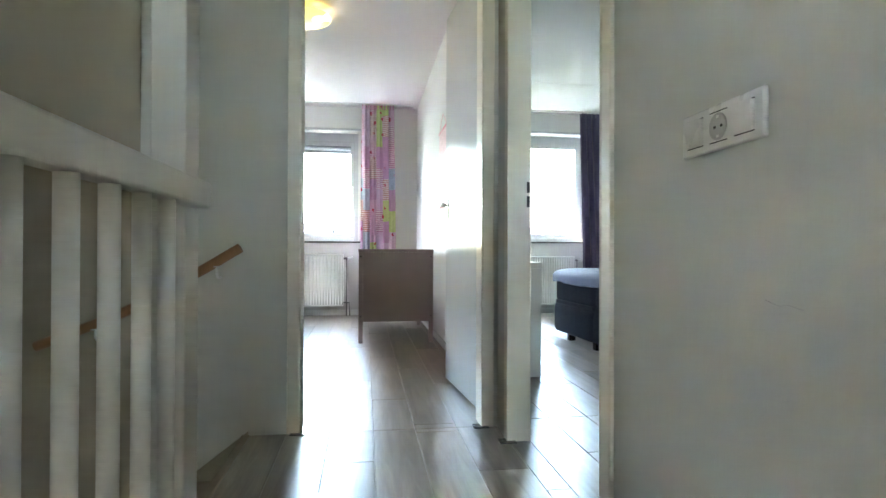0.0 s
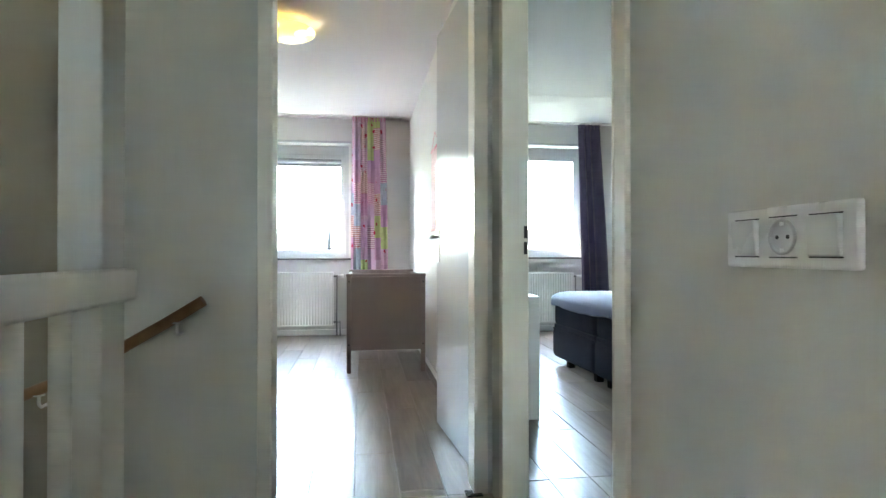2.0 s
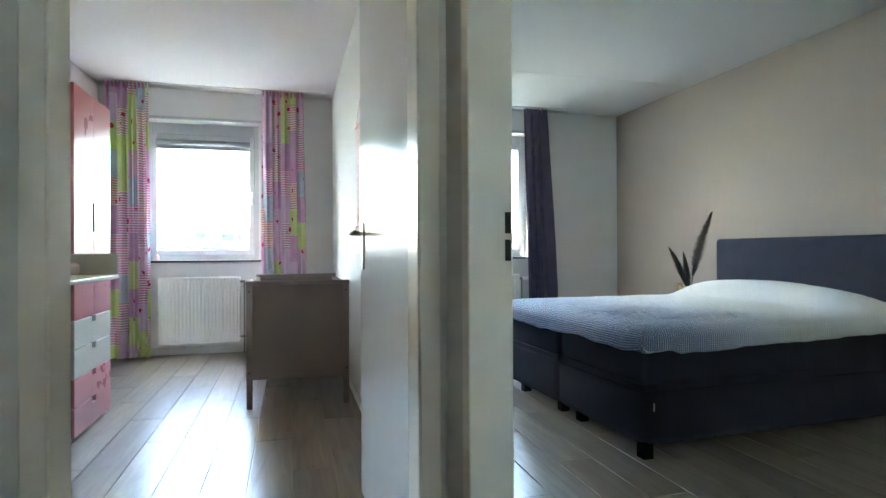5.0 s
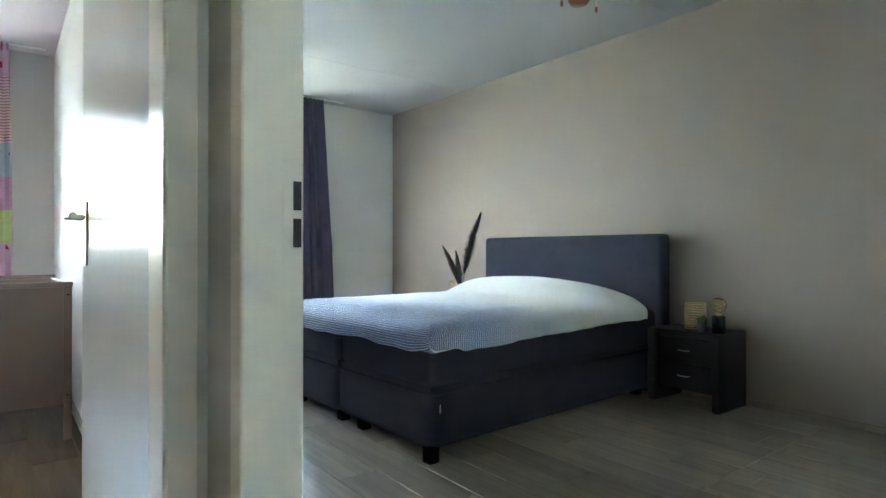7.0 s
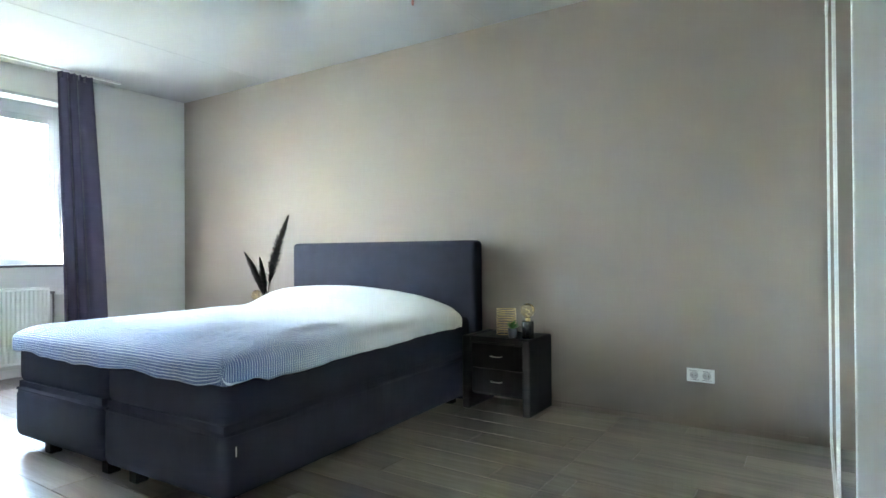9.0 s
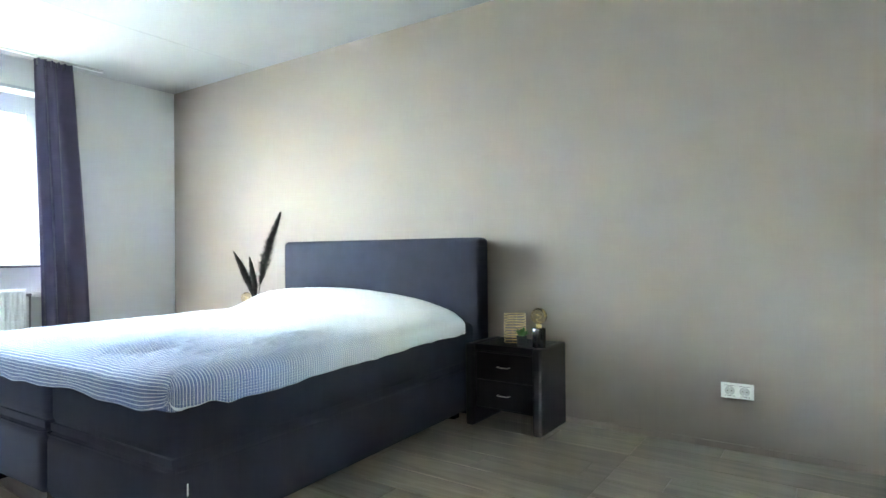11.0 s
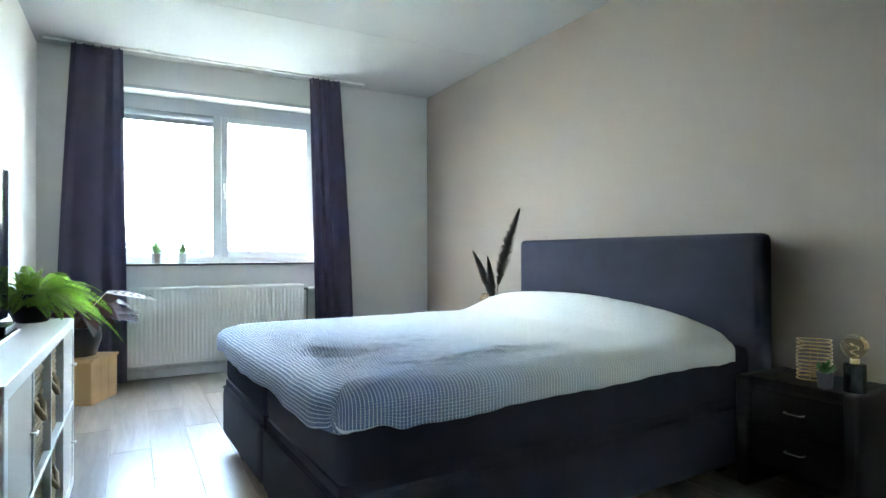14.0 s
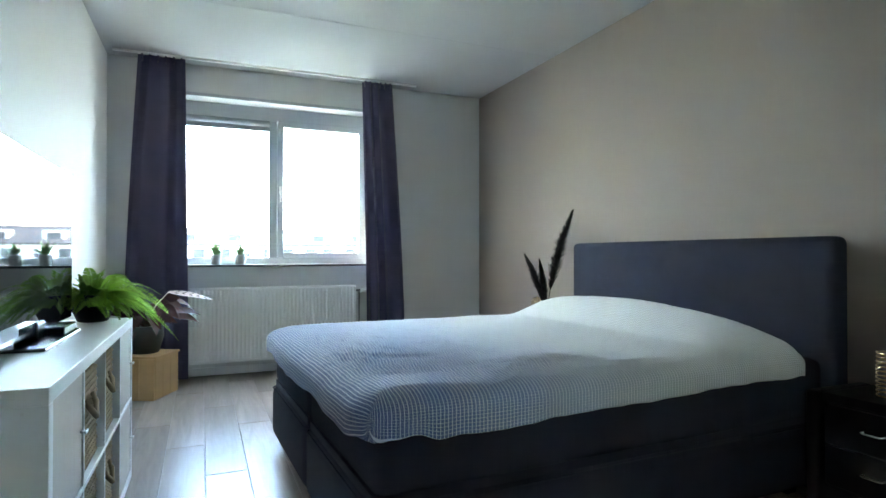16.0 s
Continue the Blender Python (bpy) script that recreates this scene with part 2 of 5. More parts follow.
def patchwork_mat():
    """Children's patchwork curtain: pink, lilac, lime and blue patches, some striped, with small red butterflies."""
    m = mat("patchwork_cotton", (0.6, 0.4, 0.55), 0.85, var=0.0, bump=0.3, bscale=700)
    nt = m.node_tree
    p = nt.nodes["Principled BSDF"]
    uv = nt.nodes.new("ShaderNodeUVMap")
    sp = nt.nodes.new("ShaderNodeSeparateXYZ")
    nt.links.new(uv.outputs[0], sp.inputs[0])
    u, v = sp.outputs[0], sp.outputs[1]
    iu = math_node(nt, "FLOOR", math_node(nt, "DIVIDE", u, 0.16))
    sh = math_node(nt, "MULTIPLY", iu, 0.137)
    iv = math_node(nt, "FLOOR", math_node(nt, "DIVIDE", math_node(nt, "ADD", v, sh), 0.27))
    cb = nt.nodes.new("ShaderNodeCombineXYZ")
    nt.links.new(iu, cb.inputs[0])
    nt.links.new(iv, cb.inputs[1])
    w = nt.nodes.new("ShaderNodeTexWhiteNoise")
    w.noise_dimensions = "2D"
    nt.links.new(cb.outputs[0], w.inputs[0])
    cr = nt.nodes.new("ShaderNodeValToRGB")
    cr.color_ramp.interpolation = "CONSTANT"
    cols = [(0.0, (0.58, 0.34, 0.52)), (0.28, (0.64, 0.47, 0.62)), (0.48, (0.54, 0.64, 0.27)), (0.73, (0.64, 0.44, 0.58)), (0.87, (0.44, 0.52, 0.60))]
    el = cr.color_ramp.elements
    el[0].color = (*cols[0][1], 1)
    el[1].position = cols[1][0]
    el[1].color = (*cols[1][1], 1)
    for pos, c in cols[2:]:
        e = el.new(pos)
        e.color = (*c, 1)
    nt.links.new(w.outputs["Value"], cr.inputs[0])
    st = math_node(nt, "GREATER_THAN", math_node(nt, "SINE", math_node(nt, "MULTIPLY", v, 260.0)), 0.1)
    sep = nt.nodes.new("ShaderNodeSeparateColor")
    nt.links.new(w.outputs["Color"], sep.inputs[0])
    on = math_node(nt, "GREATER_THAN", sep.outputs[1], 0.62)
    base = mix_rgb(nt, math_node(nt, "MULTIPLY", st, on), cr.outputs[0], (0.78, 0.70, 0.74))
    red = math_node(nt, "MULTIPLY", on, math_node(nt, "SUBTRACT", 1.0, st))
    base = mix_rgb(nt, math_node(nt, "MULTIPLY", red, 0.6), base, (0.55, 0.08, 0.22))
    vo = nt.nodes.new("ShaderNodeTexVoronoi")
    vo.inputs["Scale"].default_value = 7.5
    nz = nt.nodes.new("ShaderNodeTexNoise")
    nz.inputs["Scale"].default_value = 40
    nt.links.new(uv.outputs[0], nz.inputs["Vector"])
    nt.links.new(uv.outputs[0], vo.inputs["Vector"])
    d = math_node(nt, "ADD", vo.outputs["Distance"], math_node(nt, "MULTIPLY", math_node(nt, "SUBTRACT", nz.outputs["Fac"], 0.5), 0.35))
    fly = math_node(nt, "LESS_THAN", d, 0.17)
    base = mix_rgb(nt, fly, base, (0.52, 0.03, 0.09))
    nt.links.new(base, p.inputs["Base Color"])
    return m


M_PATCH = translucent(patchwork_mat(), 0.22)


def duvet_mat():
    """Woven cotton with a fine white grid; deep blue at the foot, fading to cream at the head."""
    m = mat("gridded_cotton", (0.7, 0.7, 0.7), 0.85, var=0.0, bump=0.4, bscale=500, sheen=0.15)
    nt = m.node_tree
    p = nt.nodes["Principled BSDF"]
    uv = nt.nodes.new("ShaderNodeUVMap")
    sp = nt.nodes.new("ShaderNodeSeparateXYZ")
    nt.links.new(uv.outputs[0], sp.inputs[0])
    x, y = sp.outputs[0], sp.outputs[1]
    gx = math_node(nt, "ABSOLUTE", math_node(nt, "SUBTRACT", math_node(nt, "FRACT", math_node(nt, "DIVIDE", x, 0.0130)), 0.5))
    gy = math_node(nt, "ABSOLUTE", math_node(nt, "SUBTRACT", math_node(nt, "FRACT", math_node(nt, "DIVIDE", y, 0.0082)), 0.5))
    fade = nt.nodes.new("ShaderNodeValToRGB")
    e = fade.color_ramp.elements
    e[0].position, e[0].color = 0.0, (0.070, 0.11, 0.25, 1)
    e[1].position, e[1].color = 1.0, (0.60, 0.59, 0.54, 1)
    for pos, c in ((0.18, (0.15, 0.215, 0.40)), (0.36, (0.37, 0.44, 0.56)), (0.54, (0.56, 0.57, 0.56))):
        q = e.new(pos)
        q.color = (*c, 1)
    tn = nt.nodes.new("ShaderNodeTexNoise")
    tn.inputs["Scale"].default_value = 2.0
    nt.links.new(uv.outputs[0], tn.inputs["Vector"])
    t = math_node(nt, "ADD", math_node(nt, "DIVIDE", x, 2.15), math_node(nt, "MULTIPLY", math_node(nt, "SUBTRACT", tn.outputs["Fac"], 0.5), 0.12))
    nt.links.new(t, fade.inputs[0])
    thin = math_node(nt, "SUBTRACT", 0.42, math_node(nt, "MULTIPLY", t, 0.12))
    line = math_node(nt, "GREATER_THAN", math_node(nt, "MAXIMUM", gx, math_node(nt, "SUBTRACT", gy, 0.035)), thin)
    pale = nt.nodes.new("ShaderNodeValToRGB")
    pale.color_ramp.elements[0].color = (0.70, 0.75, 0.85, 1)
    pale.color_ramp.elements[1].position = 0.55
    pale.color_ramp.elements[1].color = (0.84, 0.84, 0.82, 1)
    nt.links.new(t, pale.inputs[0])
    base = mix_rgb(nt, line, fade.outputs[0], pale.outputs[0])
    nt.links.new(base, p.inputs["Base Color"])
    return m


M_DUVET = duvet_mat()


def lamp_mat():
    m = mat("nursery_lamp_glass", (0.8, 0.7, 0.35), 0.25, var=0.0, bump=0.0)
    nt = m.node_tree
    p = nt.nodes["Principled BSDF"]
    co = nt.nodes.new("ShaderNodeTexCoord")
    vo = nt.nodes.new("ShaderNodeTexVoronoi")
    vo.inputs["Scale"].default_value = 8
    mp = nt.nodes.new("ShaderNodeMapping")
    mp.inputs["Scale"].default_value = (1.0, 1.0, 1.8)
    nt.links.new(co.outputs["Object"], mp.inputs[0])
    nt.links.new(mp.outputs[0], vo.inputs["Vector"])
    spot = math_node(nt, "LESS_THAN", vo.outputs["Distance"], 0.42)
    col = mix_rgb(nt, spot, (0.80, 0.60, 0.13), (1.0, 0.88, 0.50))
    nt.links.new(col, p.inputs["Base Color"])
    nt.links.new(col, p.inputs["Emission Color"])
    p.inputs["Emission Strength"].default_value = LAMP_GLOW
    return m

# ---- plan numbers ----
CEIL = 2.70
YW = 6.22          # inner face of the window wall
XA = 3.975         # taupe wall
XS = 0.438         # landing face of the wall with the switch
XS2 = 0.515        # its bedroom face
YN = 1.385         # landing face of the nursery wall
YN2 = 1.485
XP, XP2 = 0.49, 0.56   # partition between nursery and bedroom
XL = -1.78         # nursery's far side wall
BD0, BD1 = 0.180, 1.16  # bedroom doorway
ND0, ND1 = -0.472, 0.362 # nursery doorway
DOORH = 2.33
NW = (-1.385, -0.275, 0.955, 2.385)   # nursery window opening
BW = (1.06, 2.82, 0.965, 2.43)      # bedroom window opening
XE = -0.69         # landing edge at the stairs
YE = 0.46
LAMP_GLOW = 0.020
PX = -0.336       # a plank joint on the landing
PXB = 1.30        # a plank joint in the bedroom


def wall(name, boxes, material, label):
    bm = B()
    for b in boxes:
        bx(bm, *b)
    return solid(name, bm, material, label, "wall", "structure")


wall("wall_window", [
    (XL - 0.1, NW[0], YW, YW + 0.32, -0.1, CEIL), (NW[1], BW[0], YW, YW + 0.32, -0.1, CEIL), (BW[1], XA + 0.2, YW, YW + 0.32, -0.1, CEIL),
    (NW[0], NW[1], YW, YW + 0.32, -0.1, NW[2]), (NW[0], NW[1], YW, YW + 0.32, NW[3], CEIL),
    (BW[0], BW[1], YW, YW + 0.32, -0.1, BW[2]), (BW[0], BW[1], YW, YW + 0.32, BW[3], CEIL)], M_WALL, "white painted outer wall with two window openings")
wall("wall_accent", [(XA, XA + 0.2, -0.27, YW, -0.1, CEIL)], M_TAUPE, "taupe painted bedroom wall behind the bed")
wall("wall_bedroom_back", [(XS2, XA, -0.27, -0.17, -0.1, CEIL)], M_WALL, "white bedroom wall behind the wardrobe")
wall("wall_partition", [(XP, XP2, YN2, YW, -0.1, CEIL)], M_WALL, "white partition wall between the two bedrooms")
wall("wall_landing_bedroom", [
    (XS, XS2, -2.6, BD0, -0.1, CEIL), (XS, XS2, BD1, YN2, -0.1, CEIL), (XS, XS2, BD0, BD1, DOORH, CEIL)], M_LWALL, "off-white landing wall with the bedroom doorway")
wall("wall_landing_nursery", [
    (-1.15, ND0, YN, YN2, -2.7, CEIL), (ND1, XS, YN, YN2, -0.1, CEIL), (ND0, ND1, YN, YN2, DOORH, CEIL)], M_LWALL, "off-white landing wall with the nursery doorway")
# end wall split here: the darker tone stands in for deepening shade
wall("wall_stair_end", [(-2.3, -1.15, YN, YN2, -2.7, CEIL)], M_BEIGE_SHADE, "end wall of the stairwell, coloured dark beige for its shade")
wall("wall_nursery_side", [(XL - 0.1, XL, YN2, YW, -0.1, CEIL)], M_PINKWALL, "pale pink nursery side wall")
RW = (-0.85, 0.37, 2.27, 2.46)      # unseen window, added to light the landing from behind
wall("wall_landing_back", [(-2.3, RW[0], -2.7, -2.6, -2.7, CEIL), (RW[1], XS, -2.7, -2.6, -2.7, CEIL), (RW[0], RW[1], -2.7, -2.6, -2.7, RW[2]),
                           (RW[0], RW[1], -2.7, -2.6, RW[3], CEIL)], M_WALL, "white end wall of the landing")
rear = thing("fill_window_rear", ((RW[0] + RW[1]) / 2, -2.66, RW[2]), "unseen window added at the landing's end for fill light", "window", kind="structure")
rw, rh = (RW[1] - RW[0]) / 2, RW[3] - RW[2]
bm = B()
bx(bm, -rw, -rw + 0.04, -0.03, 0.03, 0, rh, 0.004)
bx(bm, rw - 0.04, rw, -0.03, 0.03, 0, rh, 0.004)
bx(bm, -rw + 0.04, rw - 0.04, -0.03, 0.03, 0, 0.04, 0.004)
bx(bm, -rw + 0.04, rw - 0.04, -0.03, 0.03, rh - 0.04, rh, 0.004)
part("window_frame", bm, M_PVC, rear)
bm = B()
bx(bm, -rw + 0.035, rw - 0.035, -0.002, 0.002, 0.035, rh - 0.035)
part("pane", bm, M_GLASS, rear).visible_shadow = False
SW = (-2.20, -1.90, 2.22, 2.52)     # unseen side window, added to throw light across to the switch wall
wall("wall_stairwell", [(-2.4, -2.3, -2.7, SW[0], -2.7, CEIL), (-2.4, -2.3, SW[1], YN2, -2.7, CEIL), (-2.4, -2.3, SW[0], SW[1], -2.7, SW[2]), (-2.4, -2.3, SW[0], SW[1], SW[3], CEIL)], M_BEIGE_SHADE, "wall beside the stairwell, coloured dark beige for its shade")
side_w = thing("fill_window_side", (-2.36, (SW[0] + SW[1]) / 2, SW[2]), "unseen window added over the stairwell for fill light", "window", kind="structure")
sw2, sh = (SW[1] - SW[0]) / 2, SW[3] - SW[2]
bm = B()
bx(bm, -0.03, 0.03, -sw2, -sw2 + 0.04, 0, sh, 0.004)
bx(bm, -0.03, 0.03, sw2 - 0.04, sw2, 0, sh, 0.004)
bx(bm, -0.03, 0.03, -sw2 + 0.04, sw2 - 0.04, 0, 0.04, 0.004)
bx(bm, -0.03, 0.03, -sw2 + 0.04, sw2 - 0.04, sh - 0.04, sh, 0.004)
part("window_frame", bm, M_PVC, side_w)
bm = B()
bx(bm, -0.002, 0.002, -sw2 + 0.035, sw2 - 0.035, 0.035, sh - 0.035)
part("pane", bm, M_GLASS, side_w).visible_shadow = False
wall("wall_under_landing", [(XE, XE + 0.1, -2.6, YN, -2.7, -0.26)], M_BEIGE_SHADE, "wall under the landing, coloured dark beige for the stairwell's shade")

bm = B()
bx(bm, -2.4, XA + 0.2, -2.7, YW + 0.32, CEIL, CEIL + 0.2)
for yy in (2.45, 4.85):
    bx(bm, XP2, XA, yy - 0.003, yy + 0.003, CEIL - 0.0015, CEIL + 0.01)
solid("ceiling", bm, M_CEIL, "sprayed concrete ceiling, white toned to grey as if dimly lit, faint slab joints", "ceiling", "structure")

# added panel: brighter, pinkish nursery light is painted into this ceiling copy
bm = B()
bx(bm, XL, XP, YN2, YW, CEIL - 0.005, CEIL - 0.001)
M_NCEIL = mat("nursery_ceiling_lit_tint", (0.68, 0.63, 0.65), 0.9, var=0.02, scale=1.2, bump=0.2, bscale=220, rvar=0.04)
solid("ceiling_nursery", bm, M_NCEIL, "thin panel under the nursery ceiling, coloured lighter and pinker for its light", "ceiling", "structure")

# subfloor under the planks; its top shows in the joints
bm = B()
bx(bm, XE, XA, -2.6, YW, -0.25, -0.004)
bx(bm, XL, XE, YN2, YW, -0.25, -0.004)
FLOOR = solid("floor", bm, M_GROOVE, "grey-brown oak laminate floor with bevelled planks", "floor", "structure")


# ---- door frames ----
def door_frame(name, axis, a0, a1, f0, f1, label):
    """Painted steel frame round a doorway. axis: the way across the opening; f0, f1: the wall's two faces."""
    bm = B()
    w, pr = 0.055, 0.012
    def add(u0, u1, v0, v1, z0, z1, bev=0.004):
        if axis == "x":
            bx(bm, u0, u1, v0, v1, z0, z1, bev, 2)
        else:
            bx(bm, v0, v1, u0, u1, z0, z1, bev, 2)
    for s, a in ((1, a0), (-1, a1)):
        lo, hi = sorted((a - s * w, a + s * 0.002))
        add(lo, hi, f0 - pr, f0 + 0.004, 0, DOORH + w)
        add(lo, hi, f1 - 0.004, f1 + pr, 0, DOORH + w)
        lo, hi = sorted((a - s * 0.004, a + s * 0.006))
        add(lo, hi, f0 - pr - 0.003, f1 + pr + 0.003, 0, DOORH, 0.0048)
    add(a0 + 0.003, a1 - 0.003, f0 - pr, f0 + 0.004, DOORH - 0.004, DOORH + w)
    add(a0 + 0.003, a1 - 0.003, f1 - 0.004, f1 + pr, DOORH - 0.004, DOORH + w)
    add(a0 + 0.007, a1 - 0.007, f0 - pr - 0.003, f1 + pr + 0.003, DOORH - 0.010, DOORH + 0.002)
    return solid(name, bm, M_FRAME, label, "door frame", "structure")


fr_n = door_frame("door_frame_1", "x", ND0, ND1, YN, YN2, "cream painted steel door frame of the nursery")
fr_b = door_frame("door_frame_2", "y", BD0, BD1, XS, XS2, "cream painted steel door frame of the bedroom")
# strike plate in the bedroom frame; raised dark strips imitate its two shaded slots
bm = B()
bx(bm, XS2 - 0.022, XS2 + 0.011, BD1 - 0.0064, BD1 - 0.0045, 0.98, 1.16, 0.0005)
sp = part("strike_plate", bm, M_FRAME, fr_b)
for z in (1.012, 1.074):
    bm = B()
    bx(bm, XS2 - 0.005, XS2 + 0.009, BD1 - 0.0074, BD1 - 0.0060, z, z + 0.048)
    part("slot", bm, M_DARK, fr_b, "raised dark strip in place of a shaded strike plate slot")
# small dark feet under the frames
for x, y in ((ND0, YN - 0.004), (ND1, YN - 0.004), (XS - 0.004, BD1), (XS - 0.004, BD0)):
    bm = B()
    bx(bm, x - 0.04, x + 0.03, y - 0.03, y + 0.03, -0.003, 0.006, 0.002)
    solid("frame_foot_trim", bm, M_STONE, "dark grey foot plate under the door frame", "trim", "structure")

# nursery door, open into the nursery
nd = thing("door_1", (0.403, YN2 + 0.018, 0), "white flush door standing open into the nursery", "door", rz=94.7, kind="structure")
bm = B()
bx(bm, 0.0, 0.88, -0.040, 0.0, 0.012, 2.31, 0.002)
leaf = part("door_leaf", bm, M_DOOR, nd)
bm = B()
bx(bm, 0.800, 0.835, 0.0, 0.006, 0.96, 1.16, 0.003)
part("handle_plate", bm, M_CHROME, nd, "brushed steel back plate")
bm = B()
tube(bm, [(0.817, 0.004, 1.11), (0.817, 0.045, 1.11), (0.81, 0.055, 1.11), (0.705, 0.055, 1.11)], 0.009, 12)
part("door_handle", bm, M_CHROME, nd, "brushed steel lever handle")
bm = B()
tube(bm, [(0.817, -0.040, 1.11), (0.817, -0.085, 1.11), (0.81, -0.095, 1.11), (0.705, -0.095, 1.11)], 0.009, 12)
part("door_handle", bm, M_CHROME, nd, "brushed steel lever handle")


# bedroom door, open against the bedroom side
bd = thing("door_2", (XS2 + 0.016, BD0 - 0.004, 0), "white flush door standing open into the bedroom", "door", rz=-2.0, kind="structure")
bm = B()
bx(bm, 0.0, 0.88, -0.040, 0.0, 0.012, 2.31, 0.002)
part("door_leaf", bm, M_DOOR, bd)
bm = B()
bx(bm, 0.800, 0.835, 0.0, 0.006, 0.96, 1.16, 0.003)
part("handle_plate", bm, M_CHROME, bd, "brushed steel back plate")
bm = B()
tube(bm, [(0.817, 0.004, 1.11), (0.817, 0.045, 1.11), (0.81, 0.055, 1.11), (0.705, 0.055, 1.11)], 0.009, 12)
part("door_handle", bm, M_CHROME, bd, "brushed steel lever handle")

# ---- windows ----
def window(name, o, yf, split, label):
    """PVC window in the opening o = x0, x1, z0, z1; split: x of the mullion, or None."""
    x0, x1, z0, z1 = o
    w = thing(name, ((x0 + x1) / 2, yf, z0), label, "window", kind="structure")
    cx = (x0 + x1) / 2
    def L(*b):
        return (b[0] - cx, b[1] - cx, b[2], b[3], b[4] - z0, b[5] - z0)
    bm = B()
    e = 0.06
    ft = 0.13
    bx(bm, *L(x0, x0 + e, 0, 0.07, z0, z1), 0.004, 2)
    bx(bm, *L(x1 - e, x1, 0, 0.07, z0, z1), 0.004, 2)
    bx(bm, *L(x0 + e, x1 - e, 0, 0.07, z0, z0 + e), 0.004, 2)
    bx(bm, *L(x0 + e, x1 - e, 0, 0.07, z1 - ft, z1), 0.004, 2)
    if split:
        bx(bm, *L(split - 0.055, split + 0.03, 0, 0.07, z0 + e, z1 - ft), 0.004, 2)
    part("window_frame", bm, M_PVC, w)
    panes = []
    if split:
        panes.append((x0 + e, split - 0.055, z0 + e, z1 - ft))
        s0 = split + 0.03
    else:
        s0 = x0 + e
    s1, q = x1 - e, 0.058
    bm = B()
    a, b, c, d = s0 - 0.012, s1 + 0.012, z0 + e - 0.012, z1 - ft + 0.012
    bx(bm, *L(a, a + q, -0.022, 0.045, c, d), 0.005, 2)
    bx(bm, *L(b - q, b, -0.022, 0.045, c, d), 0.005, 2)
    bx(bm, *L(a + q, b - q, -0.022, 0.045, c, c + q), 0.005, 2)
    bx(bm, *L(a + q, b - q, -0.022, 0.045, d - q, d), 0.005, 2)
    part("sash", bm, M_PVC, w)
    panes.append((a + q, b - q, c + q, d - q))
    for p0, p1, p2, p3 in panes:
        bm = B()
        bx(bm, *L(p0 - 0.005, p1 + 0.005, 0.028, 0.032, p2 - 0.005, p3 + 0.005))
        g = part("pane", bm, M_GLASS, w, "clear window pane")
        g.visible_shadow = False
    hx = (a + q / 2 if split else b - q / 2) - cx
    bm = B()
    bx(bm, hx - 0.013, hx + 0.013, -0.030, -0.0215, 0.66, 0.73, 0.003)
    bx(bm, hx - 0.009, hx + 0.009, -0.058, -0.042, 0.58, 0.705, 0.005, 2)
    bx(bm, hx - 0.008, hx + 0.008, -0.045, -0.028, 0.685, 0.703, 0.003)
    part("handle", bm, M_WHITE, w, "white window handle")
    # roller blind, rolled up under the head
    r0, r1 = (x0 + e, split - 0.055) if split else (a + q - 0.01, b - q + 0.01)
    bm = B()
    zc = (z1 - ft - 0.03 if split else d - q - 0.028) - z0
    tube(bm, [(r0 - cx, -0.035, zc), (r1 - cx, -0.035, zc)], 0.028, 14)
    bx(bm, r0 - cx, r1 - cx, -0.012, -0.007, zc - 0.055, zc)
    bx(bm, r0 - cx, r1 - cx, -0.016, -0.003, zc - 0.070, zc - 0.055, 0.003)
    part("roller_blind", bm, M_BLIND, w, "grey rolled-up roller blind")
    bm = B()
    bx(bm, x0 - cx - 0.04, x1 - cx + 0.04, -0.205, -0.002, -0.0215, -0.002, 0.003)
    part("window_sill", bm, M_STONE, w, "dark polished stone sill")
    bm = B()
    bx(bm, x0 - cx - 0.03, x1 - cx + 0.03, -0.19, -0.172, z1 - z0 - 0.001, z1 - z0 + 0.028, 0.003)
    part("head_trim", bm, M_PVC, w, "strip over the window recess in the frame's toned-down white")
    return w


window("window_1", NW, YW + 0.172, None, "white PVC nursery window, coloured grey as if backlit, with a dark stone sill")
window("window_2", BW, YW + 0.172, 1.915, "white PVC two-light bedroom window, coloured grey as if backlit, with a dark stone sill")


# ---- radiators ----
M_PIPE = mat("grey_pipe_paint", (0.22, 0.22, 0.22), 0.45, var=0.1, scale=8, bump=0.0)


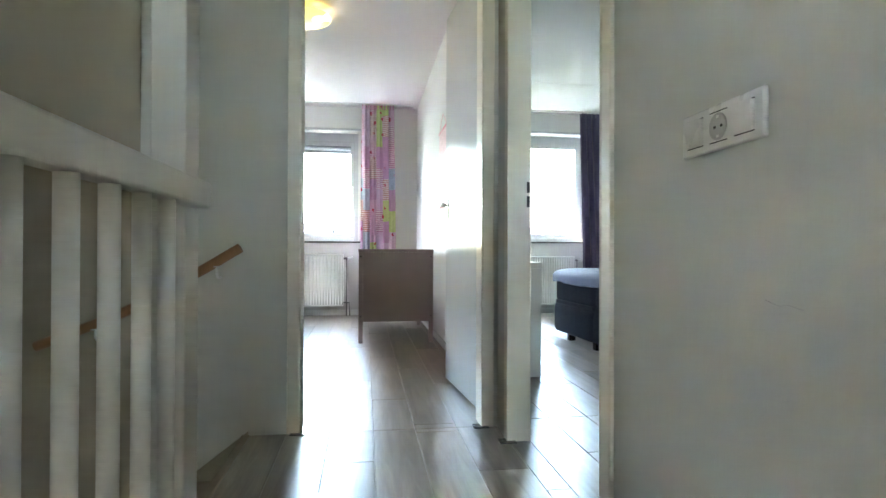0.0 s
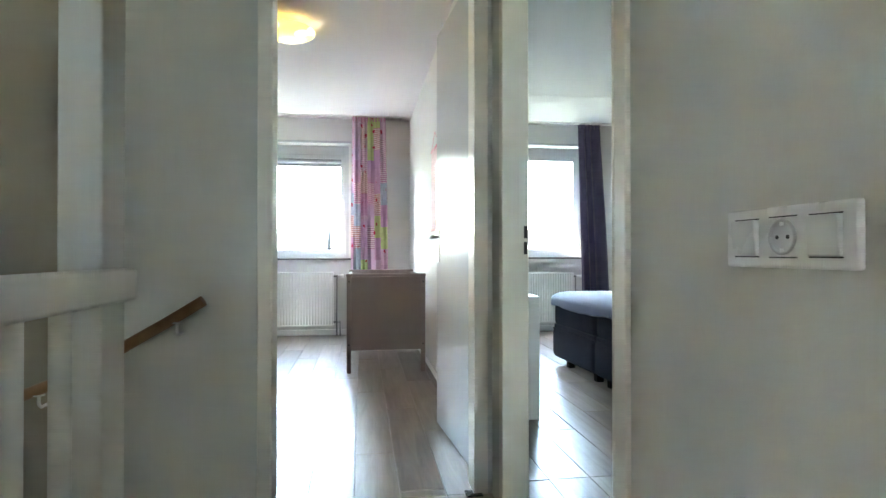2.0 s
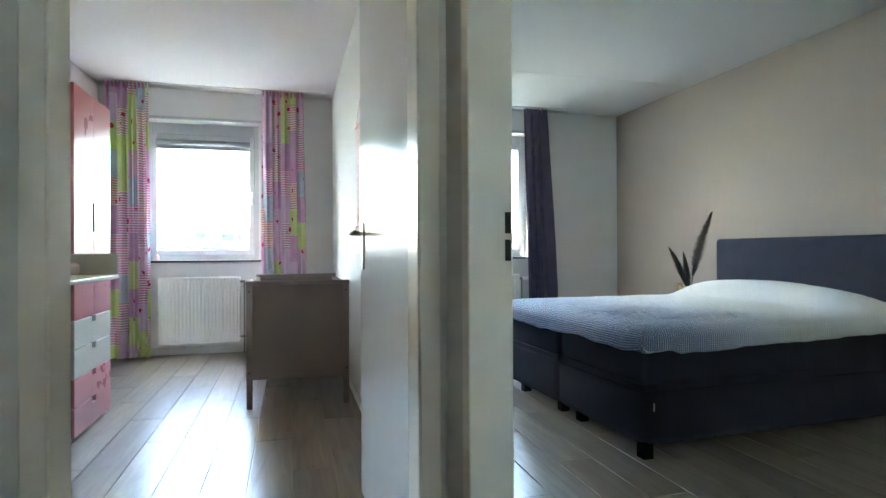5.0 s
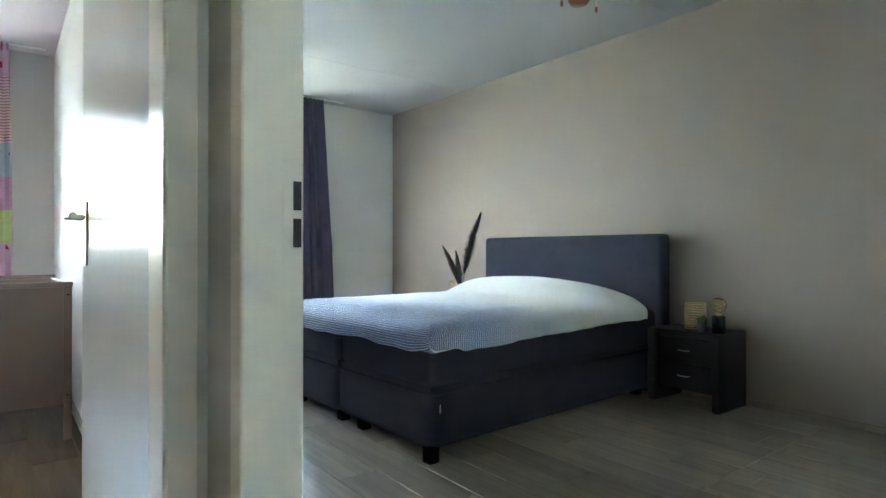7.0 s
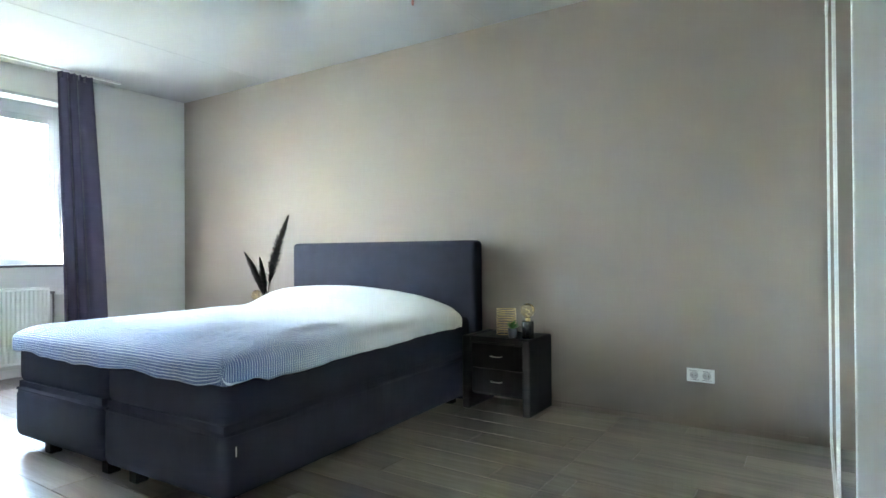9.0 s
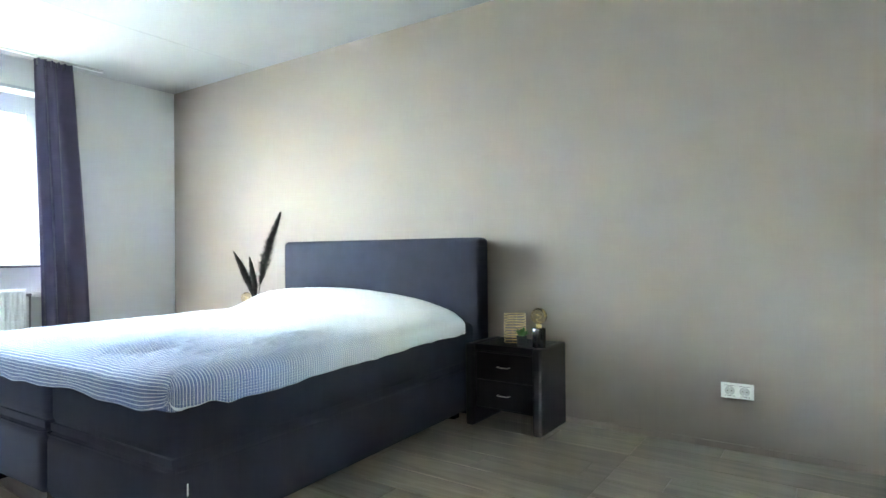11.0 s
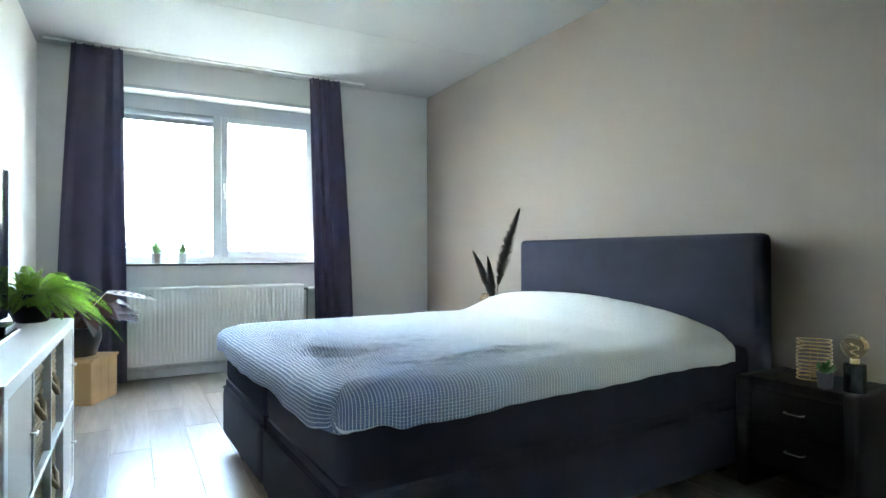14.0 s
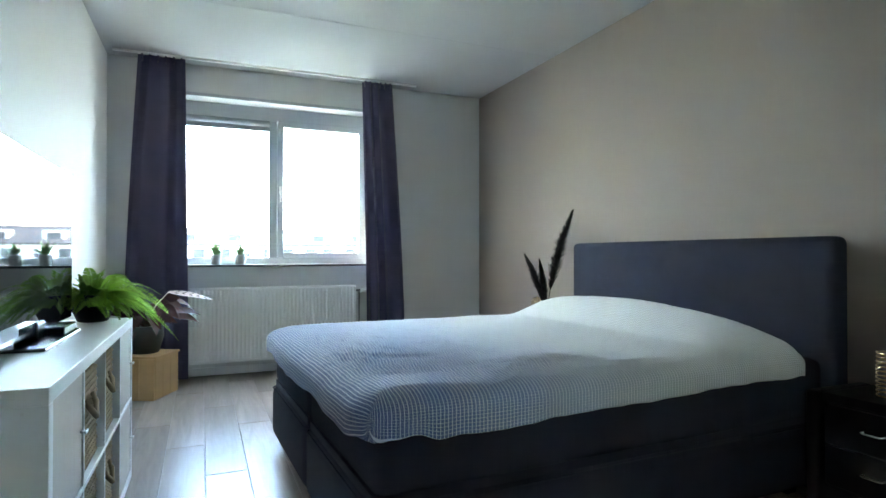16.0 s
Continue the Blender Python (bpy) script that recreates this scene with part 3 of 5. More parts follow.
def radiator(name, x0, x1, z0, z1, label):
    r = thing(name, ((x0 + x1) / 2, YW - 0.02, z0), label, "radiator")
    w, h = x1 - x0, z1 - z0
    n = int(w / 0.033)
    bm = B()
    cols = []
    for i in range(n * 4 + 1):
        k = i % 4
        d = (0.0, 0.0, 0.005, 0.005)[k]
        x = -w / 2 + w * i / (n * 4)
        cols.append((x, -0.10 + d))
    for (xa, ya), (xb, yb) in zip(cols, cols[1:]):
        v = [bm.verts.new(p) for p in ((xa, ya, 0.02), (xb, yb, 0.02), (xb, yb, h - 0.02), (xa, ya, h - 0.02))]
        bm.faces.new(v)
    bmesh.ops.remove_doubles(bm, verts=bm.verts[:], dist=1e-5)
    bx(bm, -w / 2, w / 2, -0.106, -0.093, 0.0, 0.022, 0.004)
    bx(bm, -w / 2, w / 2, -0.106, -0.093, h - 0.022, h, 0.004)
    bx(bm, -w / 2, w / 2, -0.088, -0.02, 0.01, h - 0.004)
    part("panel", bm, M_RAD, r)
    bm = B()
    for i in range(int(w / 0.02)):
        x = -w / 2 + 0.01 + i * 0.02
        bx(bm, x - 0.003, x + 0.003, -0.09, -0.015, h - 0.003, h + 0.003)
    bx(bm, -w / 2 - 0.004, w / 2 + 0.004, -0.095, -0.09, h - 0.02, h + 0.004)
    part("top_grille", bm, M_RAD, r)
    for s in (-1, 1):
        bm = B()
        bx(bm, s * (w / 2 + 0.002) - 0.003, s * (w / 2 + 0.002) + 0.003, -0.1, -0.02, 0.01, h, 0.001)
        part("side_cover", bm, M_RAD, r)
    bm = B()
    tube(bm, [(w / 2 - 0.01, -0.06, h - 0.05), (w / 2 + 0.06, -0.06, h - 0.05)], 0.012, 10)
    tube(bm, [(w / 2 + 0.045, -0.06, h - 0.05), (w / 2 + 0.045, -0.06, -z0 + 0.002)], 0.0075, 10)
    tube(bm, [(w / 2 - 0.01, -0.06, 0.05), (w / 2 + 0.085, -0.06, 0.05)], 0.009, 10)
    tube(bm, [(w / 2 + 0.085, -0.06, 0.06), (w / 2 + 0.085, -0.06, -z0 + 0.002)], 0.0075, 10)
    part("pipe", bm, M_PIPE, r, "grey radiator pipes")
    bm = B()
    tube(bm, [(w / 2 + 0.055, -0.06, h - 0.05), (w / 2 + 0.125, -0.06, h - 0.05)], [0.017, 0.021], 14)
    part("thermostat_valve", bm, M_WHITE, r, "white thermostatic valve head")
    return r


radiator("radiator", -1.215, -0.46, 0.12, 0.785, "white ribbed panel radiator under the nursery window")
radiator("radiator", 1.19, 2.615, 0.12, 0.765, "wide white ribbed panel radiator under the bedroom window")
bm = B()
bx(bm, XL, XP, YW - 0.014, YW, 0, 0.07, 0.002)
bx(bm, XP2, XA, YW - 0.014, YW, 0, 0.07, 0.002)
bx(bm, XP2, XP2 + 0.012, YN2, YW - 0.014, 0, 0.06, 0.002)
bx(bm, XP - 0.012, XP, YN2 + 0.02, YW - 0.014, 0, 0.06, 0.002)
solid("baseboard", bm, M_WHITE, "low white skirting boards along the walls", "skirting", "structure")
bm = B()
bx(bm, XA - 0.010, XA, 0.5, YW - 0.014, 0, 0.035, 0.002)
solid("baseboard", bm, M_TAUPE, "low taupe painted skirting along the accent wall", "skirting", "structure")


# ---- curtains ----
def curtain(name, xt0, xt1, xb0, xb1, z0, z1, folds, y, material, label, seed, depth=0.034):
    rnd = random.Random(seed)
    c = thing(name, ((xt0 + xt1) / 2, y, z0), label, "curtain", "curtains")
    cx = (xt0 + xt1) / 2
    nu, nv = folds * 12, 40
    h = z1 - z0
    ph = [rnd.uniform(-0.5, 0.5) for _ in range(folds + 2)]
    am = [rnd.uniform(0.65, 1.2) for _ in range(folds + 2)]
    bm = B()
    uvl = bm.loops.layers.uv.new("UVMap")
    rows = []
    cloth = (xb1 - xb0) * 1.9
    for side in (0, 1):
        g = []
        for j in range(nv + 1):
            v = j / nv
            a, b = xb0 + (xt0 - xb0) * v ** 1.5, xb1 + (xt1 - xb1) * v ** 1.5
            line = []
            for i in range(nu + 1):
                u = i / nu
                k = folds * (u + 0.07 * math.sin(2 * math.pi * u + seed) * u * (1 - u) * 4 + 0.02 * math.sin(2.4 * v + seed + 3 * u))
                k = min(max(k, 0.0), folds)
                i0 = int(min(k, folds - 1e-6))
                f = k - i0
                amp = (am[i0] * (1 - f) + am[i0 + 1] * f) * depth * (0.55 + 0.45 * min(1, (1 - v) * 3 + 0.25))
                p = (ph[i0] * (1 - f) + ph[i0 + 1] * f) * (1 - 0.7 * v)
                w = math.sin(2 * math.pi * k + p * 2.2 + 0.6 * math.sin(v * 3 + seed))
                xx = a + (b - a) * u + 0.004 * math.sin(2 * math.pi * k * 2 + p) - cx
                line.append(bm.verts.new((xx, amp * w + side * 0.003, v * h)))
            g.append(line)
        rows.append(g)
    for side, g in enumerate(rows):
        for j in range(nv):
            for i in range(nu):
                q = (g[j][i], g[j][i + 1], g[j + 1][i + 1], g[j + 1][i])
                f = bm.faces.new(q if side == 0 else q[::-1])
                f.smooth = True
                for lp, (uu, vv) in zip(f.loops if side == 0 else list(f.loops)[::-1], ((i, j), (i + 1, j), (i + 1, j + 1), (i, j + 1))):
                    lp[uvl].uv = (uu / nu * cloth + seed * 0.37, vv / nv * h)
    me = bpy.data.meshes.new("drape")
    bm.to_mesh(me)
    bm.free()
    me.materials.append(material)
    ob = new("drape", me)
    ob.parent = c
    for k in range(folds * 2):
        bm = B()
        x = xt0 + (xt1 - xt0) * (k + 0.5) / (folds * 2) - cx
        bx(bm, x - 0.006, x + 0.006, -0.03, 0.03, h - 0.05, h + 0.004, 0.003)
        part("heading_pleat", bm, material, c)
    return c


curtain("curtain", -1.68, -1.285, -1.66, -1.265, 0.02, CEIL - 0.02, 6, YW - 0.19, M_PATCH, "long patchwork curtain in pink, lime and lilac", 2)
curtain("curtain", -0.235, 0.18, -0.245, 0.215, 0.02, CEIL - 0.02, 6, YW - 0.19, M_PATCH, "long patchwork curtain in pink, lime and lilac", 5)
curtain("curtain", 0.80, 1.15, 0.69, 1.185, 0.02, CEIL - 0.02, 3, YW - 0.17, M_CURT, "long plain aubergine curtain drawn aside", 7, 0.030)
curtain("curtain", 2.665, 2.96, 2.71, 3.085, 0.02, CEIL - 0.02, 3, YW - 0.17, M_CURT, "long plain aubergine curtain drawn aside", 11, 0.030)
for x0, x1 in ((XL + 0.01, 0.42), (0.62, 3.2)):
    bm = B()
    bx(bm, x0, x1, YW - 0.195, YW - 0.165, CEIL - 0.016, CEIL, 0.002)
    solid("curtain_rail", bm, M_WHITE, "slim white curtain track on the ceiling", "curtain rail")

# ---- bedroom: bed ----
BX0, BX1, BY0, BYM, BY1 = 1.672, 3.735, 2.385, 3.25, 4.115
BED_TURN = 2.3
bed = thing("boxspring_bed", (BX0, BYM, 0), "anthracite fabric boxspring bed, made up with a duvet", "bed", rz=BED_TURN)


def bed_box(bm, x0, x1, y0, y1, z0, z1, r):
    bx(bm, x0 - BX0, x1 - BX0, y0 - BYM, y1 - BYM, z0, z1, r, 4)
    for f in bm.faces:
        f.smooth = True


for y0, y1 in ((BY0, BYM - 0.004), (BYM + 0.004, BY1)):
    bm = B()
    bed_box(bm, BX0, BX1, y0, y1, 0.062, 0.343, 0.048)
    base = part("box_base", bm, M_BED, bed)
    bm = B()
    xa, xb, ya, yb, r = 0.004, BX1 - BX0 - 0.01, y0 - BYM + 0.004, y1 - BYM - 0.004, 0.03
    tube(bm, [(xb, ya, 0.326), (xa + r, ya, 0.326), (xa + 0.009, ya + 0.009, 0.326), (xa, ya + r, 0.326), (xa, yb - r, 0.326), (xa + 0.009, yb - 0.009, 0.326), (xa + r, yb, 0.326), (xb, yb, 0.326)], 0.0045, 6)
    part("piping", bm, M_BED, base)
    bm = B()
    bed_box(bm, BX0 + 0.020, BX1, y0 + 0.010, y1 - 0.002, 0.350, 0.60, 0.045)
    part("mattress", bm, M_BED, bed)
    bm = B()
    bx(bm, 0.02, BX1 - BX0 - 0.02, y0 - BYM + 0.02, y1 - BYM - 0.02, 0.335, 0.365)
    part("spacer", bm, M_BED, bed)
    near = y0 == BY0
    for x, y in ((BX0 + (0.012 if near else 0.05), y0 + (0.012 if near else 0.02)), (BX0 + 0.05, y1 - (0.20 if near else 0.29)),
                 (BX1 - 0.12, y0 + 0.10), (BX1 - 0.12, y1 - 0.16)):
        bm = B()
        bx(bm, x - BX0, x - BX0 + 0.06, y - BYM, y - BYM + 0.06, 0, 0.09, 0.004)
        part("leg", bm, M_BLACKPL, bed, "black block leg")
bm = B()
bx(bm, BX1 + 0.005 - BX0, BX1 + 0.135 - BX0, -0.885, 0.885, 0.0, 1.132, 0.034, 4)
for f in bm.faces:
    f.smooth = True
part("headboard", bm, M_BED, bed, "tall anthracite upholstered headboard")
# small label on the side seam
bm = B()
bx(bm, 0.06, 0.064, BY0 - BYM - 0.004, BY0 - BYM - 0.001, 0.24, 0.28)
part("label_tag", bm, M_KAL, bed, "small pale fabric tag")

# duvet: soft slab with a pillow rise under the head end and worn-in wrinkles
DX0, DX1, DY0, DY1 = BX0 - 0.045, BX1 - 0.11, BY0 - 0.040, BY1 + 0.02


def duvet():
    nx, ny = 230, 190
    lx, ly = (DX1 - DX0) / 2, (DY1 - DY0) / 2
    cx, cy = (DX0 + DX1) / 2, (DY0 + DY1) / 2

    def crease(x, y):
        """Sharp pressed folds, strongest in the middle of the foot end."""
        c = 0.0
        for fx, fy, amp, zz in ((3.0, 7.0, 0.008, 0.3), (5.0, 15.0, 0.010, 4.1), (9.0, 24.0, 0.006, 8.6)):
            n = noise.noise(Vector((x * fx + y * 1.7, y * fy - x * 2.2, zz)))
            c += amp * max(0.0, 1 - abs(n) * 5.5) ** 2
        foot = math.exp(-((x - DX0 - 0.24) / 0.17) ** 2 - ((y - cy + 0.36) / 0.20) ** 2)
        mid = math.exp(-((x - DX0 - 0.78) / 0.30) ** 2 - ((y - cy + 0.68) / 0.12) ** 2)
        wide = math.exp(-((x - DX0 - 0.45) / 0.40) ** 2 - ((y - cy + 0.1) / 0.5) ** 2)
        dent = 0.0
        for px, py, sl, ln, deep in ((0.20, 0.37, 0.35, 0.07, 0.012), (0.25, 0.33, 0.15, 0.06, 0.009), (0.18, 0.29, 0.6, 0.05, 0.004), (0.62, 0.70, 0.05, 0.12, 0.004), (0.90, 0.64, -0.10, 0.10, 0.003)):
            dx = x - DX0 - px
            dent -= deep * math.exp(-(dx / ln) ** 2 - ((y - cy + py - sl * dx + 0.02 * math.sin(dx * 40)) / 0.012) ** 2)
        return c * (0.20 + 0.75 * foot + 0.85 * mid + 0.45 * wide) + dent

    def spot(i, j, side):
        u = -math.cos(math.pi * i / nx)
        v = -math.cos(math.pi * j / ny)
        su = math.copysign(abs(u) ** 0.8, u)
        sv = math.copysign(abs(v) ** 0.8, v)
        ex = max(0.0, 1 - abs(su) ** (14 if su < 0 else 12)) ** 0.42
        ey = max(0.0, 1 - abs(sv) ** 17) ** 0.38
        k = ex * ey
        x, y = cx + su * lx, cy + sv * ly
        # rounded corners in plan
        rx, ry = abs(x - cx) - (lx - 0.14), abs(y - cy) - (ly - 0.14)
        if rx > 0 and ry > 0:
            m = max(rx, ry) / math.hypot(rx, ry)
            x = cx + math.copysign(lx - 0.14 + rx * m, x - cx)
            y = cy + math.copysign(ly - 0.14 + ry * m, y - cy)
        wob = noise.noise(Vector((x * 2.3, y * 2.3, 3.1)))
        if side > 0:
            s = min(1.0, max(0.0, (x - (DX1 - 0.46)) / 0.31))
            pil = 0.150 * s * s * (3 - 2 * s) * max(0.0, 1 - abs((sv - 0.12) / 1.12) ** 2.6)
            fold = 0.005 * noise.noise(Vector((x * 2.6 + y * 1.2, y * 4.0 - x * 2.0, 0.4))) + crease(x, y)
            z = 0.592 + (0.075 + pil + fold) * k
        else:
            corner = math.exp(-((x - DX0 - 0.1) / 0.3) ** 2 - ((y - DY0) / 0.3) ** 2)
            hang = 0.060 + 0.026 * wob + corner * (0.018 + 0.030 * noise.noise(Vector((x * 11, y * 11, 9.0)))) + 0.012 * noise.noise(Vector((x * 9, y * 9, 5)))
            z = 0.592 - hang * min(1, (1 - k) * 0.9 + 0.1) * min(1.0, k * 6)
        out = 1 + 0.010 * wob + 0.005 * noise.noise(Vector((x * 7, y * 7, 1)))
        return Vector((cx + (x - cx) * out, cy + (y - cy) * out, z))

    top = [[spot(i, j, 1) for j in range(ny + 1)] for i in range(nx + 1)]
    # cloth lengths along the middle, for the woven grid
    U, V = [0.0], [0.0]
    for i in range(nx):
        U.append(U[-1] + (top[i + 1][ny // 2] - top[i][ny // 2]).length)
    for j in range(ny):
        V.append(V[-1] + (top[nx // 2][j + 1] - top[nx // 2][j]).length)
    low = [[spot(i, j, -1) for j in range(ny + 1)] for i in range(nx + 1)]
    UL, VL = [0.0] * (nx + 1), [0.0] * (ny + 1)
    for i in range(1, nx // 2):
        UL[i] = UL[i - 1] - (low[i][ny // 2] - low[i - 1][ny // 2]).length
    UL[nx] = U[nx]
    for i in range(nx - 1, nx // 2 - 1, -1):
        UL[i] = UL[i + 1] + (low[i][ny // 2] - low[i + 1][ny // 2]).length
    for j in range(1, ny // 2):
        VL[j] = VL[j - 1] - (low[nx // 2][j] - low[nx // 2][j - 1]).length
    VL[ny] = V[ny]
    for j in range(ny - 1, ny // 2 - 1, -1):
        VL[j] = VL[j + 1] + (low[nx // 2][j] - low[nx // 2][j + 1]).length
    du = thing("duvet", (BX0, BYM, 0), "blue and cream gridded cotton duvet spread over the bed", "duvet", rz=BED_TURN)
    back = Matrix.Translation((-BX0, -BYM, 0))
    for side in (1, -1):
        bm = B()
        uvl = bm.loops.layers.uv.new("UVMap")
        g = [[bm.verts.new(top[i][j] if side > 0 else low[i][j]) for j in range(ny + 1)] for i in range(nx + 1)]
        for i in range(nx):
            for j in range(ny):
                q = [(i, j), (i + 1, j), (i + 1, j + 1), (i, j + 1)]
                if side < 0:
                    q = q[::-1]
                f = bm.faces.new([g[a][b] for a, b in q])
                f.smooth = True
                for lp, (a, b) in zip(f.loops, q):
                    lp[uvl].uv = (U[a], V[b]) if side > 0 else (UL[a] if a < 20 or a > nx - 20 else U[a], VL[b] if b < 20 or b > ny - 20 else V[b])
        bmesh.ops.transform(bm, matrix=back, verts=bm.verts[:])
        part("cover" if side > 0 else "underside", bm, M_DUVET, du)
    return du


duvet()


# ---- bedside tables and what stands on them ----
def nightstand(y0, y1, label):
    """Leatherette cabinet on two broad side panels, with two drawers."""
    x0, x1, h = 3.60, XA - 0.012, 0.491
    n = thing("nightstand", ((x0 + x1) / 2, (y0 + y1) / 2, 0), label, "nightstand", "nightstands")
    w, d = (y1 - y0) / 2, (x1 - x0) / 2
    for s in (-1, 1):
        bm = B()
        a, b = sorted((s * w, s * (w - 0.055)))
        bx(bm, -d, d, a, b, 0, h, 0.014, 3)
        part("side_panel", bm, M_NS, n)
    bm = B()
    bx(bm, -d + 0.025, d, -w + 0.056, w - 0.056, h - 0.04, h - 0.003, 0.006, 2)
    part("top_panel", bm, M_NS, n)
    bm = B()
    bx(bm, -d + 0.06, d, -w + 0.056, w - 0.056, 0.10, h - 0.041)
    part("carcass", bm, M_NS, n)
    for z in (0.115, 0.280):
        bm = B()
        bx(bm, -d + 0.032, -d + 0.058, -w + 0.060, w - 0.060, z, z + 0.160, 0.003, 1)
        dr = part("drawer", bm, M_NS, n)
        bm = B()
        zz = z + 0.085
        tube(bm, [(-d + 0.032, -0.038, zz), (-d + 0.012, -0.037, zz), (-d + 0.008, -0.026, zz - 0.001), (-d + 0.008, 0.026, zz - 0.001), (-d + 0.012, 0.037, zz), (-d + 0.032, 0.038, zz)], 0.0032, 8)
        part("handle", bm, M_CHROME, dr, "slim chrome bow handle")
    return n


nightstand(1.96, 2.455, "black leatherette nightstand with two drawers and chrome handles")
nightstand(4.47, 4.92, "black leatherette nightstand on the window side of the bed")


def bulb_lamp(x, y, z):
    l = thing("bulb_lamp", (x, y, z), "small black table lamp with a bare globe bulb", "lamp", "bulb lamps")
    bm = B()
    lathe(bm, [(0.036, 0), (0.038, 0.003), (0.038, 0.107), (0.036, 0.11), (0.018, 0.111)], 28)
    part("base", bm, M_BLACKPL, l)
    bm = B()
    lathe(bm, [(0.015, 0.108), (0.016, 0.112), (0.016, 0.128), (0.013, 0.13)], 18)
    part("socket", bm, M_GOLD, l, "brass socket")
    bm = B()
    lathe(bm, [(0.013, 0.128)] + [(0.0475 * math.sin(a), 0.178 - 0.0475 * math.cos(a)) for a in [0.3 + 2.84 * i / 16 for i in range(17)]], 28)
    part("globe", bm, M_AMBER, l, "amber tinted glass globe")
    bm = B()
    tube(bm, [(0.010 * math.cos(i * 1.2), 0.010 * math.sin(i * 1.2), 0.135 + i * 0.004) for i in range(14)], 0.0012, 6)
    part("filament", bm, M_GOLD, l, "spiral filament")
    return l


bulb_lamp(3.69, 2.01, 0.491)
bulb_lamp(3.74, 4.735, 0.491)


def wire_basket(x, y, z, s=1.0):
    b = thing("wire_lantern", (x, y, z), "brass wire lantern of stacked rings", "lantern", "wire lanterns")
    n = 11
    for k in range(n):
        t = k / (n - 1)
        r = (0.064 + 0.003 * math.sin(math.pi * (0.15 + 0.75 * t))) * s
        bm = B()
        tube(bm, [(r * math.cos(a), r * math.sin(a), 0.004 + 0.165 * s * t + 0.002 * math.sin(a * 2 + k)) for a in [2 * math.pi * i / 28 for i in range(28)]], 0.0026, 6, closed=True)
        part("wire_ring", bm, M_GOLD, b)
    for a in (0.3, 1.9, 3.4, 5.0):
        bm = B()
        tube(bm, [((0.062 + 0.003 * math.sin(math.pi * (0.15 + 0.75 * t))) * s * math.cos(a), (0.062 + 0.003 * math.sin(math.pi * (0.15 + 0.75 * t))) * s * math.sin(a), 0.003 + 0.168 * s * t) for t in [i / 10 for i in range(11)]], 0.0013, 6)
        part("upright", bm, M_GOLD, b)
    return b


wire_basket(3.81, 2.225, 0.488)
wire_basket(3.87, 4.53, 0.488, 0.8)


def leaf(bm, base, d, up, length, width, droop=0.3, n=5, fold=0.15):
    """A pointed leaf as a bent strip with a raised midrib."""
    d = Vector(d).normalized()
    side = d.cross(Vector(up)).normalized()
    upv = side.cross(d).normalized()
    prev = None
    for i in range(n + 1):
        t = i / n
        w = width * math.sin(math.pi * (0.06 + 0.94 * t) ** 0.75) * 0.5
        c = Vector(base) + d * (length * t) - Vector((0, 0, 1)) * (droop * length * t * t)
        row = [bm.verts.new(c - side * w + upv * fold * w), bm.verts.new(c), bm.verts.new(c + side * w + upv * fold * w)]
        if prev:
            for k in (0, 1):
                f = bm.faces.new((prev[k], prev[k + 1], row[k + 1], row[k]))
                f.smooth = True
        prev = row


def succulent(name, x, y, z, pr, ph, leafl, n, label, material_pot, seed):
    rnd = random.Random(seed)
    s = thing(name, (x, y, z), label, "plant", "small pot plants")
    bm = B()
    lathe(bm, [(pr * 0.80, 0), (pr * 0.84, 0.002), (pr, ph - 0.002), (pr * 0.97, ph), (pr * 0.9, ph - 0.004), (pr * 0.88, ph - 0.012)], 22)
    part("pot", bm, material_pot, s)
    for i in range(n):
        a = i * 2.4 + rnd.uniform(-0.3, 0.3)
        el = 0.35 + 1.0 * i / n
        bm = B()
        d = (math.cos(a) * math.cos(el), math.sin(a) * math.cos(el), math.sin(el))
        leaf(bm, (0, 0, ph - 0.008), d, (0, 0, 1), leafl * rnd.uniform(0.8, 1.15), leafl * 0.3, 0.1)
        part("leaf", bm, M_SUCC, s)
    return s


succulent("succulent_plant", 3.68, 2.115, 0.488, 0.030, 0.062, 0.075, 16, "small succulent in a grey cylindrical pot on the nightstand", M_POTD2, 1)
succulent("succulent_plant", 1.40, YW + 0.06, 0.9635, 0.047, 0.088, 0.125, 20, "small green succulent in a pale grey pot on the sill", M_POTG, 2)
succulent("succulent_plant", 1.60, YW + 0.06, 0.9635, 0.047, 0.088, 0.11, 20, "small green succulent in a pale grey pot on the sill", M_POTG, 3)


